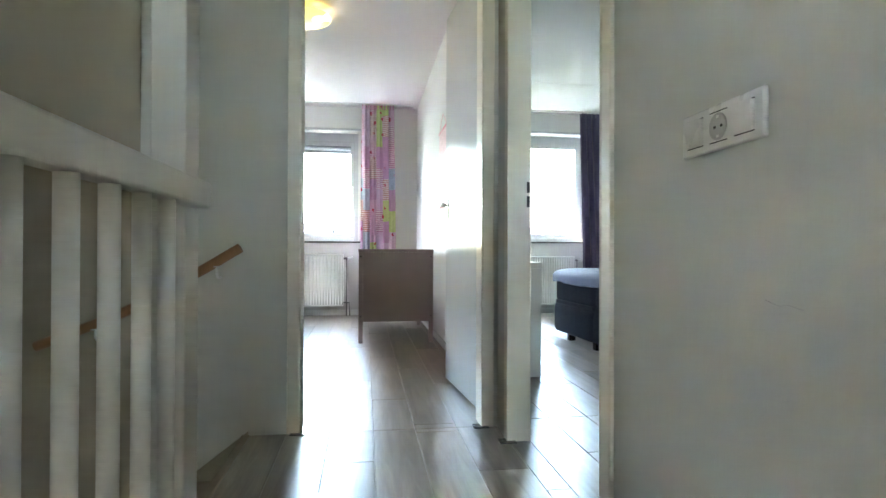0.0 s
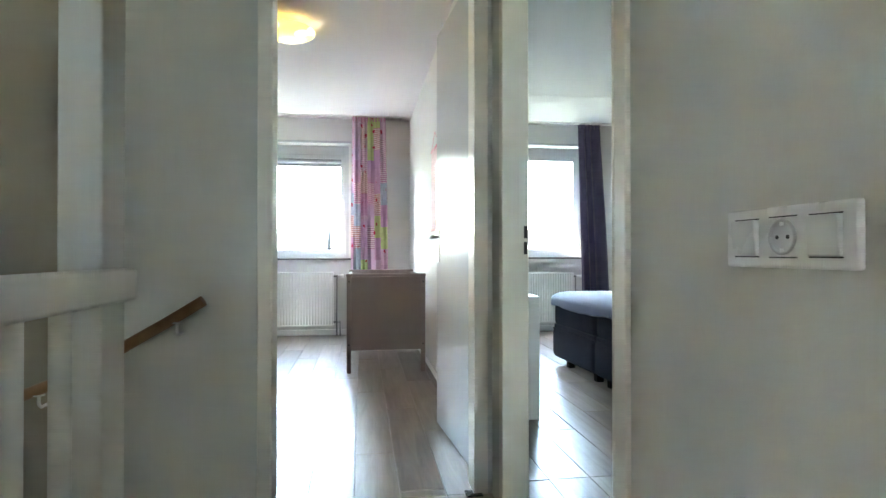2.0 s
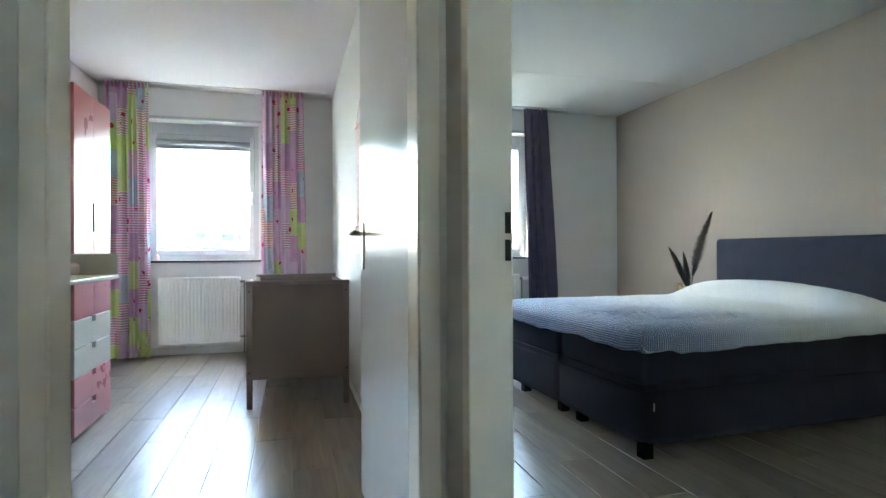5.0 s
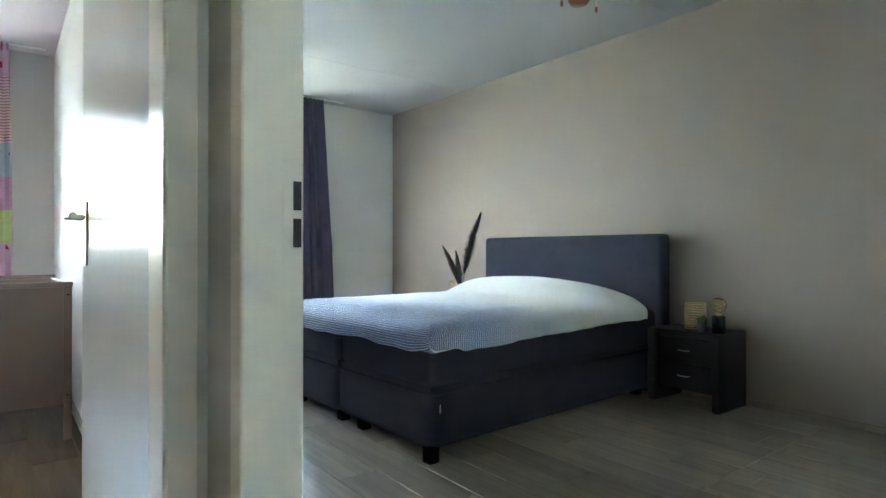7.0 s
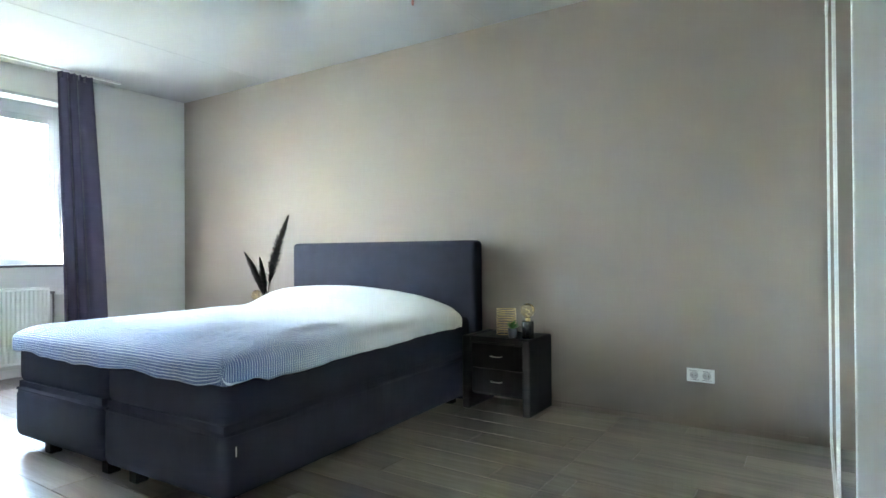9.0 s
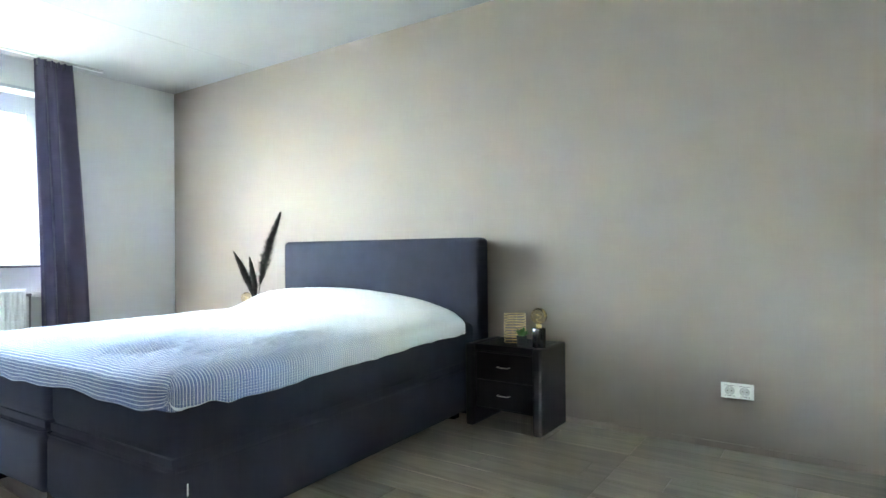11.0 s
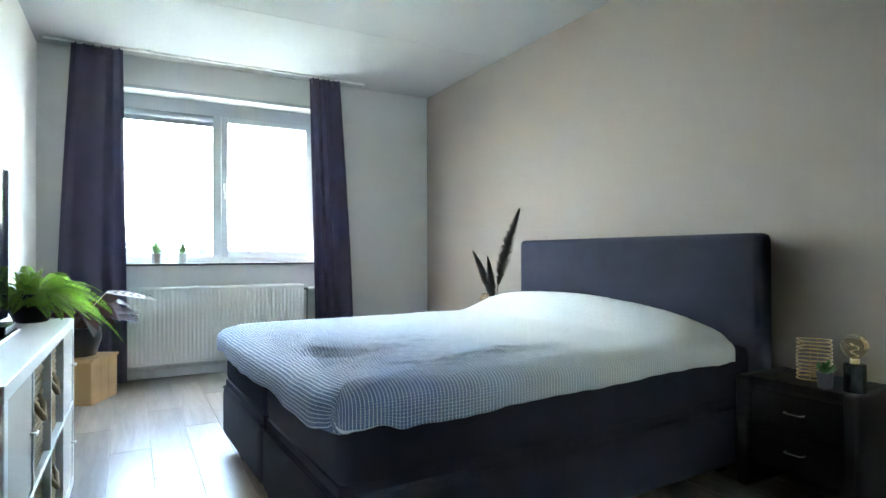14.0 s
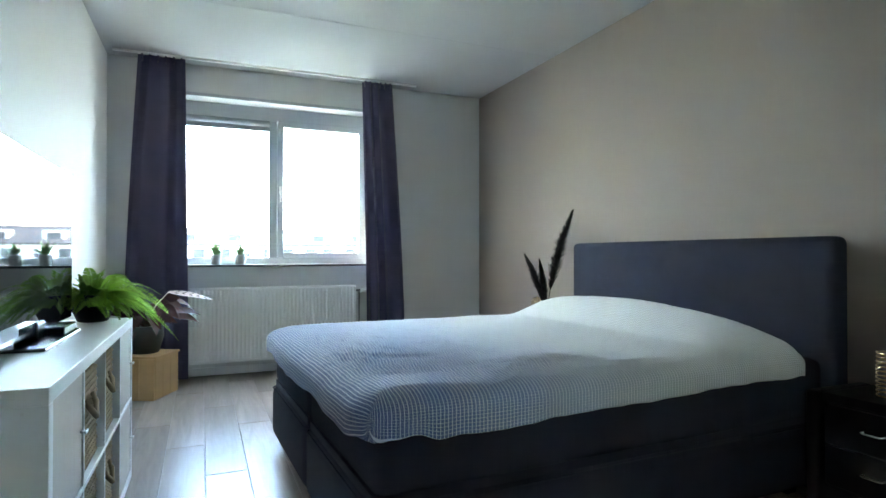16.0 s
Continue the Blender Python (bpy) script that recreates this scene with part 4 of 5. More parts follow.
def plume_vase():
    v = thing("plume_vase", (3.75, 4.61, 0.488), "clear glass vase holding three dark dried plumes", "vase")
    bm = B()
    lathe(bm, [(0.03, 0.0), (0.035, 0.004), (0.04, 0.09), (0.026, 0.16), (0.02, 0.2), (0.022, 0.215), (0.0185, 0.213), (0.0165, 0.2), (0.022, 0.16), (0.036, 0.09), (0.031, 0.008), (0.001, 0.007)], 22)
    part("vase_body", bm, M_VASE, v)
    rnd = random.Random(4)
    for lean, az, ln, w in ((0.21, -0.40, 0.905, 0.060), (0.36, 1.9, 0.55, 0.040), (0.10, 2.3, 0.49, 0.034)):
        bm = B()
        ax = Vector((math.cos(az), math.sin(az), 0))
        pts = []
        for i in range(13):
            t = i / 12
            pts.append(Vector((0, 0, 0.02)) + ax * (lean * ln * (t ** 1.6)) + Vector((0, 0, ln * t * (1 - 0.06 * t))))
        tube(bm, pts, [0.0035 * (1 - 0.6 * i / 12) for i in range(13)], 6)
        for k in range(1100):
            t = 0.30 + 0.70 * rnd.random()
            i = min(11, int(t * 12))
            p = pts[i].lerp(pts[i + 1], t * 12 - i)
            dr = (pts[i + 1] - pts[i]).normalized()
            a = rnd.uniform(0, 2 * math.pi)
            q = Vector((math.cos(a), math.sin(a), 0))
            prof = math.sin(math.pi * min(1, (t - 0.28) / 0.72) ** 0.8) + 0.12
            tip = p + dr * rnd.uniform(0.03, 0.06) + q * (w * prof * rnd.uniform(0.5, 1.1))
            sd = dr.cross(q).normalized() * 0.0030
            m = p.lerp(tip, 0.55) + q * 0.004
            bm.faces.new([bm.verts.new(x) for x in (p, m + sd, tip, m - sd)])
        part("plume", bm, M_PLUME, v, "dark dried pampas plume")
    return v


plume_vase()


# ---- sockets and switches ----
def socket_plate(name, at, rz, kinds, label):
    """A plate of several inserts, facing local -y; kinds: s for socket, k for rocker."""
    w = 0.0765
    p = thing(name, at, label, "switch" if "k" in kinds else "socket", rz=rz)
    n = len(kinds)
    bm = B()
    bx(bm, -n * w / 2, n * w / 2, -0.010, 0, -0.0405, 0.0405, 0.0045, 3)
    part("cover_plate", bm, M_SWITCH, p)
    for i, k in enumerate(kinds):
        c = (i - (n - 1) / 2) * 0.069
        if k == "k":
            bm = B()
            bx(bm, c - 0.024, c + 0.024, -0.0150, -0.009, -0.0248, 0.0248, 0.002, 2)
            for v in bm.verts:
                if v.co.y < -0.012:
                    v.co.y -= 0.004 * (v.co.z + 0.027) / 0.054
            part("rocker", bm, M_SWITCH, p)
            # dark strips draw the shadow lines above and below the rocker
            for z in (-0.0258, 0.0258):
                bm = B()
                bx(bm, c - 0.0245, c + 0.0245, -0.0112, -0.0095, z - 0.0009, z + 0.0009)
                part("rocker_gap_shade", bm, M_DARK, p, "thin dark strip for the shadow line beside the rocker")
        else:
            bm = B()
            prof = [(0.0235, 0.0095), (0.0235, 0.0128), (0.0205, 0.0134), (0.0190, 0.0112), (0.0185, 0.0106), (0.0001, 0.0106)]
            lathe(bm, prof, 30)
            bmesh.ops.rotate(bm, verts=bm.verts[:], cent=(0, 0, 0), matrix=Matrix.Rotation(radians(90), 3, "X"))
            bmesh.ops.translate(bm, verts=bm.verts[:], vec=(c, 0, 0))
            part("socket_well", bm, M_WELL, p)
            bm = B()
            bx(bm, c - 0.0240, c + 0.0240, -0.0118, -0.0095, -0.0255, -0.0238, 0.0005)
            bx(bm, c - 0.0240, c + 0.0240, -0.0118, -0.0095, 0.0238, 0.0255, 0.0005)
            part("insert_edge", bm, M_SWITCH, p)
            # shadow lines round the insert, laid on as dark strips
            for z in (-0.0266, 0.0266):
                bm = B()
                bx(bm, c - 0.0245, c + 0.0245, -0.0112, -0.0095, z - 0.0008, z + 0.0008)
                part("insert_gap_shade", bm, M_DARK, p, "thin dark strip for the shadow line round the socket insert")
            # dark studs give the holes their shade without any depth
            for s in (-1, 1):
                bm = B()
                tube(bm, [(c + s * 0.0095, -0.0116, 0), (c + s * 0.0095, -0.0102, 0)], 0.0027, 10)
                part("contact_hole_shade", bm, M_DARK, p, "dark stud for the shade inside a contact hole")
            for s in (-1, 1):
                bm = B()
                bx(bm, c - 0.003, c + 0.003, -0.0125, -0.0112, s * 0.0175 - 0.0025, s * 0.0175 + 0.0025)
                part("earth_clip", bm, M_SWITCH, p)
    return p


socket_plate("wall_switch", (XS, -0.316, 1.037), -90, "ksk", "white triple plate with two rockers and a socket")
socket_plate("wall_socket", (XA, 1.032, 0.310), -90, "ss", "white double wall socket")


# ---- low cube shelf with doors and baskets ----
KX0, KX1, KY0, KY1, KH = 0.580, 0.972, 2.38, 3.925, 0.752
ks = thing("cube_shelf", ((KX0 + KX1) / 2, (KY0 + KY1) / 2, 0), "low white cube shelf with pale doors and baskets", "shelf", rz=-0.5)
kd, kl = (KX1 - KX0) / 2, (KY1 - KY0) / 2
T = 0.04
for nm, b in (("top_panel", (-kd, kd, -kl, kl, KH - T, KH)), ("bottom_panel", (-kd, kd, -kl, kl, 0, T))):
    bm = B()
    bx(bm, *b, 0.0015)
    part(nm, bm, M_KAL, ks)
for s in (-1, 1):
    bm = B()
    a, b = sorted((s * kl, s * (kl - T)))
    bx(bm, -kd, kd, a, b, T, KH - T, 0.0015)
    part("end_panel", bm, M_KAL, ks)
    bm = B()
    tube(bm, [(kd - 0.05, s * kl, KH - 0.055), (kd - 0.05, s * (kl + 0.001), KH - 0.055)], 0.004, 10)
    part("screw_head", bm, M_CHROME, ks)
cell = (2 * kl - 2 * T - 3 * 0.016) / 4
for i in range(3):
    y = -kl + T + cell * (i + 1) + 0.016 * i
    bm = B()
    bx(bm, -kd, kd, y, y + 0.016, T, KH - T, 0.001)
    part("divider", bm, M_KAL, ks)
zm = KH / 2
for i in range(4):
    y = -kl + T + i * (cell + 0.016)
    bm = B()
    bx(bm, -kd, kd, y, y + cell, zm - 0.008, zm + 0.008, 0.001)
    part("shelf_board", bm, M_KAL, ks)
for i in (0, 3):
    for z in (T, zm + 0.008):
        y = -kl + T + i * (cell + 0.016)
        ch = zm - 0.008 - T
        bm = B()
        bx(bm, kd - 0.022, kd - 0.004, y + 0.002, y + cell - 0.002, z + 0.002, z + ch - 0.002, 0.0015)
        d = part("door", bm, M_KDOOR, ks, "pale wood-toned cabinet door")
        bm = B()
        ky = y + (cell - 0.03)
        tube(bm, [(kd - 0.004, ky, z + ch * 0.5), (kd + 0.010, ky, z + ch * 0.5)], 0.004, 8)
        bx(bm, kd + 0.009, kd + 0.015, ky - 0.016, ky + 0.016, z + ch * 0.5 - 0.005, z + ch * 0.5 + 0.005, 0.002)
        part("knob", bm, M_CHROME, d, "small steel knob")


def basket(y, z, w, h):
    b = thing("woven_basket", ((KX0 + KX1) / 2, y, z), "woven seagrass basket with a loop handle in the shelf", "basket", "shelf baskets")
    n = 15
    d2 = kd - 0.03
    bm = B()
    for k in range(n):
        zz = 0.006 + (h - 0.02) * k / (n - 1)
        g = 0.0025 * (k % 2)
        pts = []
        m = 22
        for x0, y0, x1, y1 in ((d2, -w, d2, w), (d2, w, -d2, w), (-d2, w, -d2, -w), (-d2, -w, d2, -w)):
            for i in range(m):
                t = i / m
                wob = 0.004 * (1 if (i + k) % 2 else -1)
                px, py = x0 + (x1 - x0) * t, y0 + (y1 - y0) * t
                nx, ny = (1, 0) if x0 == x1 == d2 else (-1, 0) if x0 == x1 else (0, 1) if y0 > 0 else (0, -1)
                pts.append((px + nx * wob, py + ny * wob, zz))
        tube(bm, pts, 0.0095, 6, closed=True)
    part("weave", bm, M_BASKET, b)
    bm = B()
    bx(bm, -d2 + 0.01, d2 - 0.008, -w + 0.008, w - 0.008, 0.002, h - 0.03)
    part("lining", bm, M_BASKET, b)
    bm = B()
    tube(bm, [(d2 + 0.006, -0.055, h * 0.72), (d2 + 0.022, -0.05, h * 0.62), (d2 + 0.030, 0, h * 0.50), (d2 + 0.022, 0.05, h * 0.62), (d2 + 0.006, 0.055, h * 0.72)], 0.009, 8)
    part("handle", bm, M_BASKET, b, "twisted rope loop handle")
    return b


for i in (1, 2):
    for z in (T, zm + 0.008):
        y = (KY0 + KY1) / 2 - kl + T + i * (cell + 0.016) + cell / 2
        basket(y, z + 0.001, cell / 2 - 0.02, zm - 0.008 - T - 0.03)

# ---- television and player ----
tv = thing("television", (0.755, 3.205, KH), "black flat television on a glossy foot on the shelf", "television")
bm = B()
bx(bm, -0.030, 0.010, -0.545, 0.535, 0.030, 0.640, 0.006, 2)
part("housing", bm, M_BLACKPL, tv)
bm = B()
bx(bm, 0.0105, 0.012, -0.532, 0.522, 0.048, 0.630)
M_SCREEN = mat("tv_screen", (0.010, 0.011, 0.012), 0.025, var=0.0, bump=0.0, rvar=0.004)
part("screen", bm, M_SCREEN, tv, "glossy black screen")
bm = B()
bx(bm, -0.05, 0.02, -0.06, 0.04, 0.012, 0.07, 0.004)
part("neck", bm, M_BLACKPL, tv)
bm = B()
bx(bm, -0.10, 0.085, -0.27, 0.265, 0.0, 0.012, 0.004, 2)
part("foot", bm, M_BLACKPL, tv, "glossy black foot with a steel edge")
bm = B()
bx(bm, 0.0855, 0.0885, -0.27, 0.265, 0.001, 0.010, 0.001)
part("foot_edge", bm, M_CHROME, tv, "thin steel edge")
pl = thing("media_box", (0.805, 3.33, KH + 0.012), "small black media box beside the television foot", "media player")
bm = B()
bx(bm, -0.035, 0.030, -0.10, 0.10, 0.0, 0.030, 0.004, 2)
part("case", bm, M_BLACKPL, pl)


# ---- plants by the window ----
def fern(x, y, z):
    rnd = random.Random(8)
    f = thing("fern", (x, y, z), "lush green fern in a dark round pot on the shelf", "plant")
    bm = B()
    lathe(bm, [(0.046, 0), (0.060, 0.004), (0.082, 0.055), (0.080, 0.095), (0.062, 0.122), (0.056, 0.120), (0.054, 0.10)], 28)
    part("pot", bm, M_POTD, f, "dark glazed round pot")
    bm = B()
    lathe(bm, [(0.054, 0.094), (0.052, 0.102), (0.001, 0.106)], 20)
    part("soil", bm, M_SOIL, f)
    for k in range(72):
        a = k * 2.39996 + rnd.uniform(-0.3, 0.3)
        el = rnd.uniform(0.25, 1.40)
        ln = rnd.uniform(0.19, 0.35) * (1.1 if el < 0.9 else 0.8) * (0.66 + 0.30 * math.sin(a) + 0.08 * math.cos(a))
        bm = B()
        h = Vector((math.cos(a), math.sin(a), 0))
        pts = []
        n = 20
        for i in range(n + 1):
            t = i / n
            pts.append(Vector((0, 0, 0.10)) + h * (0.02 + ln * t * math.cos(el) * (1 + 0.25 * t)) + Vector((0, 0, ln * (t * math.sin(el) - (0.52 + 0.20 * math.cos(el)) * t ** 2.2 * (0.5 + 0.9 * math.cos(el))))))
        tube(bm, pts[::2], [0.0018 * (1 - 0.6 * i / (n / 2)) for i in range(n // 2 + 1)], 4)
        roll = rnd.uniform(-1.1, 1.1)
        sd = Vector((-h.y, h.x, 0)) * math.cos(roll) + Vector((0, 0, math.sin(roll)))
        for i in range(2, n):
            for half in (0, 0.5):
                t = (i + half) / n
                if t >= 1:
                    continue
                p = pts[i].lerp(pts[min(n, i + 1)], half)
                dr = (pts[min(n, i + 1)] - pts[i - 1]).normalized()
                L = 0.031 * math.sin(math.pi * (0.12 + 0.86 * t)) ** 0.8 + 0.004
                for s in (-1, 1):
                    d = (sd * s + dr * 0.35 + Vector((0, 0, rnd.uniform(-0.3, 0.1)))).normalized()
                    wv = dr * 0.0036
                    q = [p - wv * 0.6, p + d * L * 0.5 - wv, p + d * L, p + d * L * 0.5 + wv]
                    bm.faces.new([bm.verts.new(c) for c in q])
        part("frond", bm, M_FERN, f)
    return f


fern(0.835, 3.80, KH)

cr = thing("wooden_crate", (0.895, 5.64, 0), "plain pine crate stool standing in the corner", "crate", rz=-25)
CS = 0.165
for i in range(3):
    w0 = -CS + i * CS * 2 / 3
    for s in (-1, 1):
        bm = B()
        bx(bm, w0 + 0.001, w0 + CS * 2 / 3 - 0.001, s * CS - 0.009, s * CS + 0.009, 0.004, 0.30, 0.002)
        part("board", bm, M_CRATE, cr)
        bm = B()
        v0 = (CS - 0.0095) * (-1 + i * 2 / 3)
        bx(bm, s * (CS - 0.009) - 0.009, s * (CS - 0.009) + 0.009, v0 + 0.001, v0 + (CS - 0.0095) * 2 / 3 - 0.001, 0.004, 0.298, 0.002)
        part("board", bm, M_CRATE, cr)
    bm = B()
    bx(bm, -CS - 0.012, CS + 0.012, w0 * 1.06 + 0.001, w0 * 1.06 + CS * 2 / 3 * 1.06 - 0.001, 0.301, 0.318, 0.002)
    part("top_board", bm, M_CRATE, cr)


def red_plant(x, y, z):
    rnd = random.Random(21)
    f = thing("red_leaf_plant", (x, y, z), "wine-red leafed plant in a dark pot on the crate", "plant")
    bm = B()
    lathe(bm, [(0.08, 0), (0.095, 0.005), (0.128, 0.12), (0.125, 0.2), (0.115, 0.205), (0.112, 0.185)], 26)
    part("pot", bm, M_POTD, f, "dark round pot")
    bm = B()
    lathe(bm, [(0.113, 0.17), (0.111, 0.184), (0.001, 0.19)], 20)
    part("soil", bm, M_SOIL, f)
    for k in range(44):
        a = k * 2.4 + rnd.uniform(-0.4, 0.4)
        el = rnd.uniform(0.3, 1.4)
        ln = rnd.uniform(0.12, 0.28)
        d = Vector((math.cos(a) * math.cos(el), math.sin(a) * math.cos(el), math.sin(el)))
        b0 = Vector((0, 0, 0.185))
        tip = b0 + d * ln
        bm = B()
        tube(bm, [b0, b0.lerp(tip, 0.5) + Vector((0, 0, 0.01)), tip], 0.003, 5)
        ld = Vector((d.x * 1.3, d.y * 1.3, rnd.uniform(-0.3, 0.5)))
        leaf(bm, tip, ld, (rnd.uniform(-0.9, 0.9), -0.6, 0.8), rnd.uniform(0.12, 0.18), rnd.uniform(0.08, 0.11), 0.45, 7)
        part("leaf", bm, M_RED, f)
    # one long pale leaf with dark ribs reaching towards the room
    bm = B()
    tube(bm, [(0, 0, 0.185), (0.07, -0.04, 0.35), (0.16, -0.11, 0.455)], 0.003, 6)
    leaf(bm, (0.16, -0.11, 0.455), (1, -0.33, -0.12), (0, -0.35, 0.94), 0.34, 0.085, 0.08, 8)
    part("pale_leaf", bm, M_PALE, f, "long cream and pink leaf")
    bm = B()
    for i in range(5):
        t = 0.15 + i * 0.15
        p = Vector((0.16, -0.11, 0.458)) + Vector((1, -0.33, -0.12)).normalized() * 0.34 * t - Vector((0, 0, 0.027 * t * t))
        for s in (-1, 1):
            q = p + Vector((0.03, -0.016, 0.004)) + Vector((-0.30, -0.90, -0.30)).normalized() * (0.030 * s)
            tube(bm, [p, q], 0.002, 4)
    part("leaf_ribs", bm, M_RED, f, "dark red ribs of the pale leaf")
    return f


red_plant(0.895, 5.64, 0.319)

# ---- ceiling fitting with pull chains ----
fan = thing("ceiling_fitting", (2.35, 2.03, CEIL), "white ceiling fitting with a reddish wooden cup and two pull chains", "ceiling fitting")
bm = B()
lathe(bm, [(0.075, 0), (0.075, -0.02), (0.05, -0.05), (0.016, -0.06), (0.016, -0.30), (0.045, -0.315), (0.095, -0.33), (0.10, -0.37), (0.05, -0.385)], 30)
part("motor", bm, M_WHITE, fan, "white stem and housing")
bm = B()
lathe(bm, [(0.045, -0.384), (0.054, -0.40), (0.052, -0.47), (0.042, -0.487), (0.001, -0.49)], 26)
part("wooden_cup", bm, M_BLADE, fan, "reddish turned wooden cup")
for dx, dy, l in ((-0.075, 0.045, 0.475), (0.075, -0.045, 0.495)):
    bm = B()
    tube(bm, [(dx, dy, -0.37), (dx, dy, -l)], 0.0012, 5)
    ch = part("pull_chain", bm, M_CHROME, fan)
    bm = B()
    lathe(bm, [(0.002, 0), (0.006, -0.006), (0.007, -0.02), (0.004, -0.03)], 12, (dx, dy, -l))
    part("chain_weight", bm, M_BLADE, ch, "small dark pull weight")

# ---- sliding-door wardrobe with mirror doors ----
WX0, WX1, WY0, WY1, WH = 1.47, XA - 0.004, -0.16, 0.405, 2.33
wr = thing("wardrobe", ((WX0 + WX1) / 2, WY0, 0), "white sliding-door wardrobe with mirror fronts", "wardrobe")
wl = (WX1 - WX0) / 2
for nm, b in (("plinth", (-wl + 0.021, wl - 0.021, 0.021, 0.55, 0, 0.07)), ("top_panel", (-wl, wl, 0, WY1 - WY0, WH - 0.03, WH)),
              ("side_panel", (-wl, -wl + 0.02, 0, WY1 - WY0, 0.0, WH - 0.031)), ("side_panel", (wl - 0.02, wl, 0, WY1 - WY0 - 0.03, 0.0, WH - 0.031)),
              ("back_panel", (-wl + 0.021, wl - 0.021, 0, 0.02, 0.0, WH - 0.031))):
    bm = B()
    bx(bm, *b, 0.0015)
    part(nm, bm, M_KAL, wr)
nd3 = 2
dw = (2 * wl - 0.04) / nd3
for i in range(nd3):
    x0 = -wl + 0.02 + i * dw
    y = WY1 - WY0 - 0.023
    bm = B()
    e = 0.010
    bx(bm, x0, x0 + e, y, y + 0.022, 0.03, WH - 0.035, 0.003)
    bx(bm, x0 + dw - e, x0 + dw, y, y + 0.022, 0.03, WH - 0.035, 0.003)
    bx(bm, x0 + e, x0 + dw - e, y, y + 0.022, 0.03, 0.055, 0.003)
    bx(bm, x0 + e, x0 + dw - e, y, y + 0.022, WH - 0.06, WH - 0.035, 0.003)
    d = part("sliding_door", bm, M_WHITE, wr)
    bm = B()
    bx(bm, x0 + e, x0 + dw - e, y + 0.010, y + 0.016, 0.055, WH - 0.06)
    part("mirror", bm, M_MIRROR, d, "tall mirror panel")

# ---- nursery: cot ----
CX0, CX1, CY0, CY1 = -0.238, 0.430, 3.885, 5.135
cot = thing("baby_cot", ((CX0 + CX1) / 2, (CY0 + CY1) / 2, 0), "grey-brown wooden baby cot with solid ends", "cot")
cw, cl = (CX1 - CX0) / 2, (CY1 - CY0) / 2
for s in (-1, 1):
    y0, y1 = sorted((s * cl, s * (cl - 0.032)))
    for sx in (-1, 1):
        x0, x1 = sorted((sx * cw, sx * (cw - 0.038)))
        bm = B()
        bx(bm, x0, x1, y0, y1, 0, 0.821, 0.004, 2)
        leg = part("leg", bm, M_COT, cot)
        for z in (0.24, 0.775):
            bm = B()
            tube(bm, [((x0 + x1) / 2, y0 if s < 0 else y1, z), ((x0 + x1) / 2, (y0 - 0.001) if s < 0 else (y1 + 0.001), z)], 0.006, 10)
            part("bolt", bm, M_DARK, leg, "dark bolt head")
    bm = B()
    bx(bm, -cw + 0.038, cw - 0.038, y0 + 0.004, y1 - 0.004, 0.192, 0.817, 0.003)
    part("end_panel", bm, M_COT, cot, "solid grey-brown end panel")
    bm = B()
    bx(bm, -cw - 0.003, cw + 0.003, y0 - 0.004, y1 + 0.004, 0.818, 0.843, 0.004, 2)
    part("end_cap", bm, M_COT, cot)
for sx in (-1, 1):
    x0, x1 = sorted((sx * (cw - 0.005), sx * (cw - 0.030)))
    for z0, z1 in ((0.20, 0.24), (0.775, 0.822)):
        bm = B()
        bx(bm, x0, x1, -cl + 0.033, cl - 0.033, z0, z1, 0.004, 2)
        part("side_rail", bm, M_COT, cot)
    for i in range(15):
        y = -cl + 0.09 + i * (2 * cl - 0.18) / 14
        bm = B()
        bx(bm, (x0 + x1) / 2 - 0.007, (x0 + x1) / 2 + 0.007, y - 0.012, y + 0.012, 0.241, 0.774, 0.002)
        part("slat", bm, M_COT, cot)
bm = B()
bx(bm, -cw + 0.032, cw - 0.032, -cl + 0.034, cl - 0.034, 0.26, 0.29, 0.004)
part("bed_base", bm, M_COT, cot)
bm = B()
bx(bm, -cw + 0.036, cw - 0.036, -cl + 0.038, cl - 0.038, 0.291, 0.39, 0.02, 3)
part("cot_mattress", bm, M_WALL, cot, "white cot mattress")


# ---- nursery: pink and white wardrobe, changing table ----
NX, NY0, NY1, NH = -1.085, 3.45, 4.09, 1.965
nw = thing("child_wardrobe", ((XL + NX) / 2, (NY0 + NY1) / 2, 0), "tall white child's wardrobe with pink doors and drawers", "wardrobe")
hx, hy = (NX - XL) / 2 - 0.004, (NY1 - NY0) / 2
bm = B()
for s in (-1, 1):
    y0, y1 = sorted((s * hy, s * (hy - 0.018)))
    bx(bm, -hx, hx - 0.02, y0, y1, 0, NH, 0.001)
bx(bm, -hx, hx - 0.02, -hy + 0.018, hy - 0.018, NH - 0.018, NH)
bx(bm, -hx, hx - 0.02, -hy + 0.018, hy - 0.018, 0.02, 0.05)
bx(bm, -hx, -hx + 0.01, -hy + 0.018, hy - 0.018, 0.05, NH - 0.018)
bx(bm, -hx, hx - 0.02, -hy + 0.018, hy - 0.018, 0.655, 0.673)
part("carcass", bm, M_WHITE, nw)
zs = [0.025, 0.185, 0.345, 0.505, 0.663]
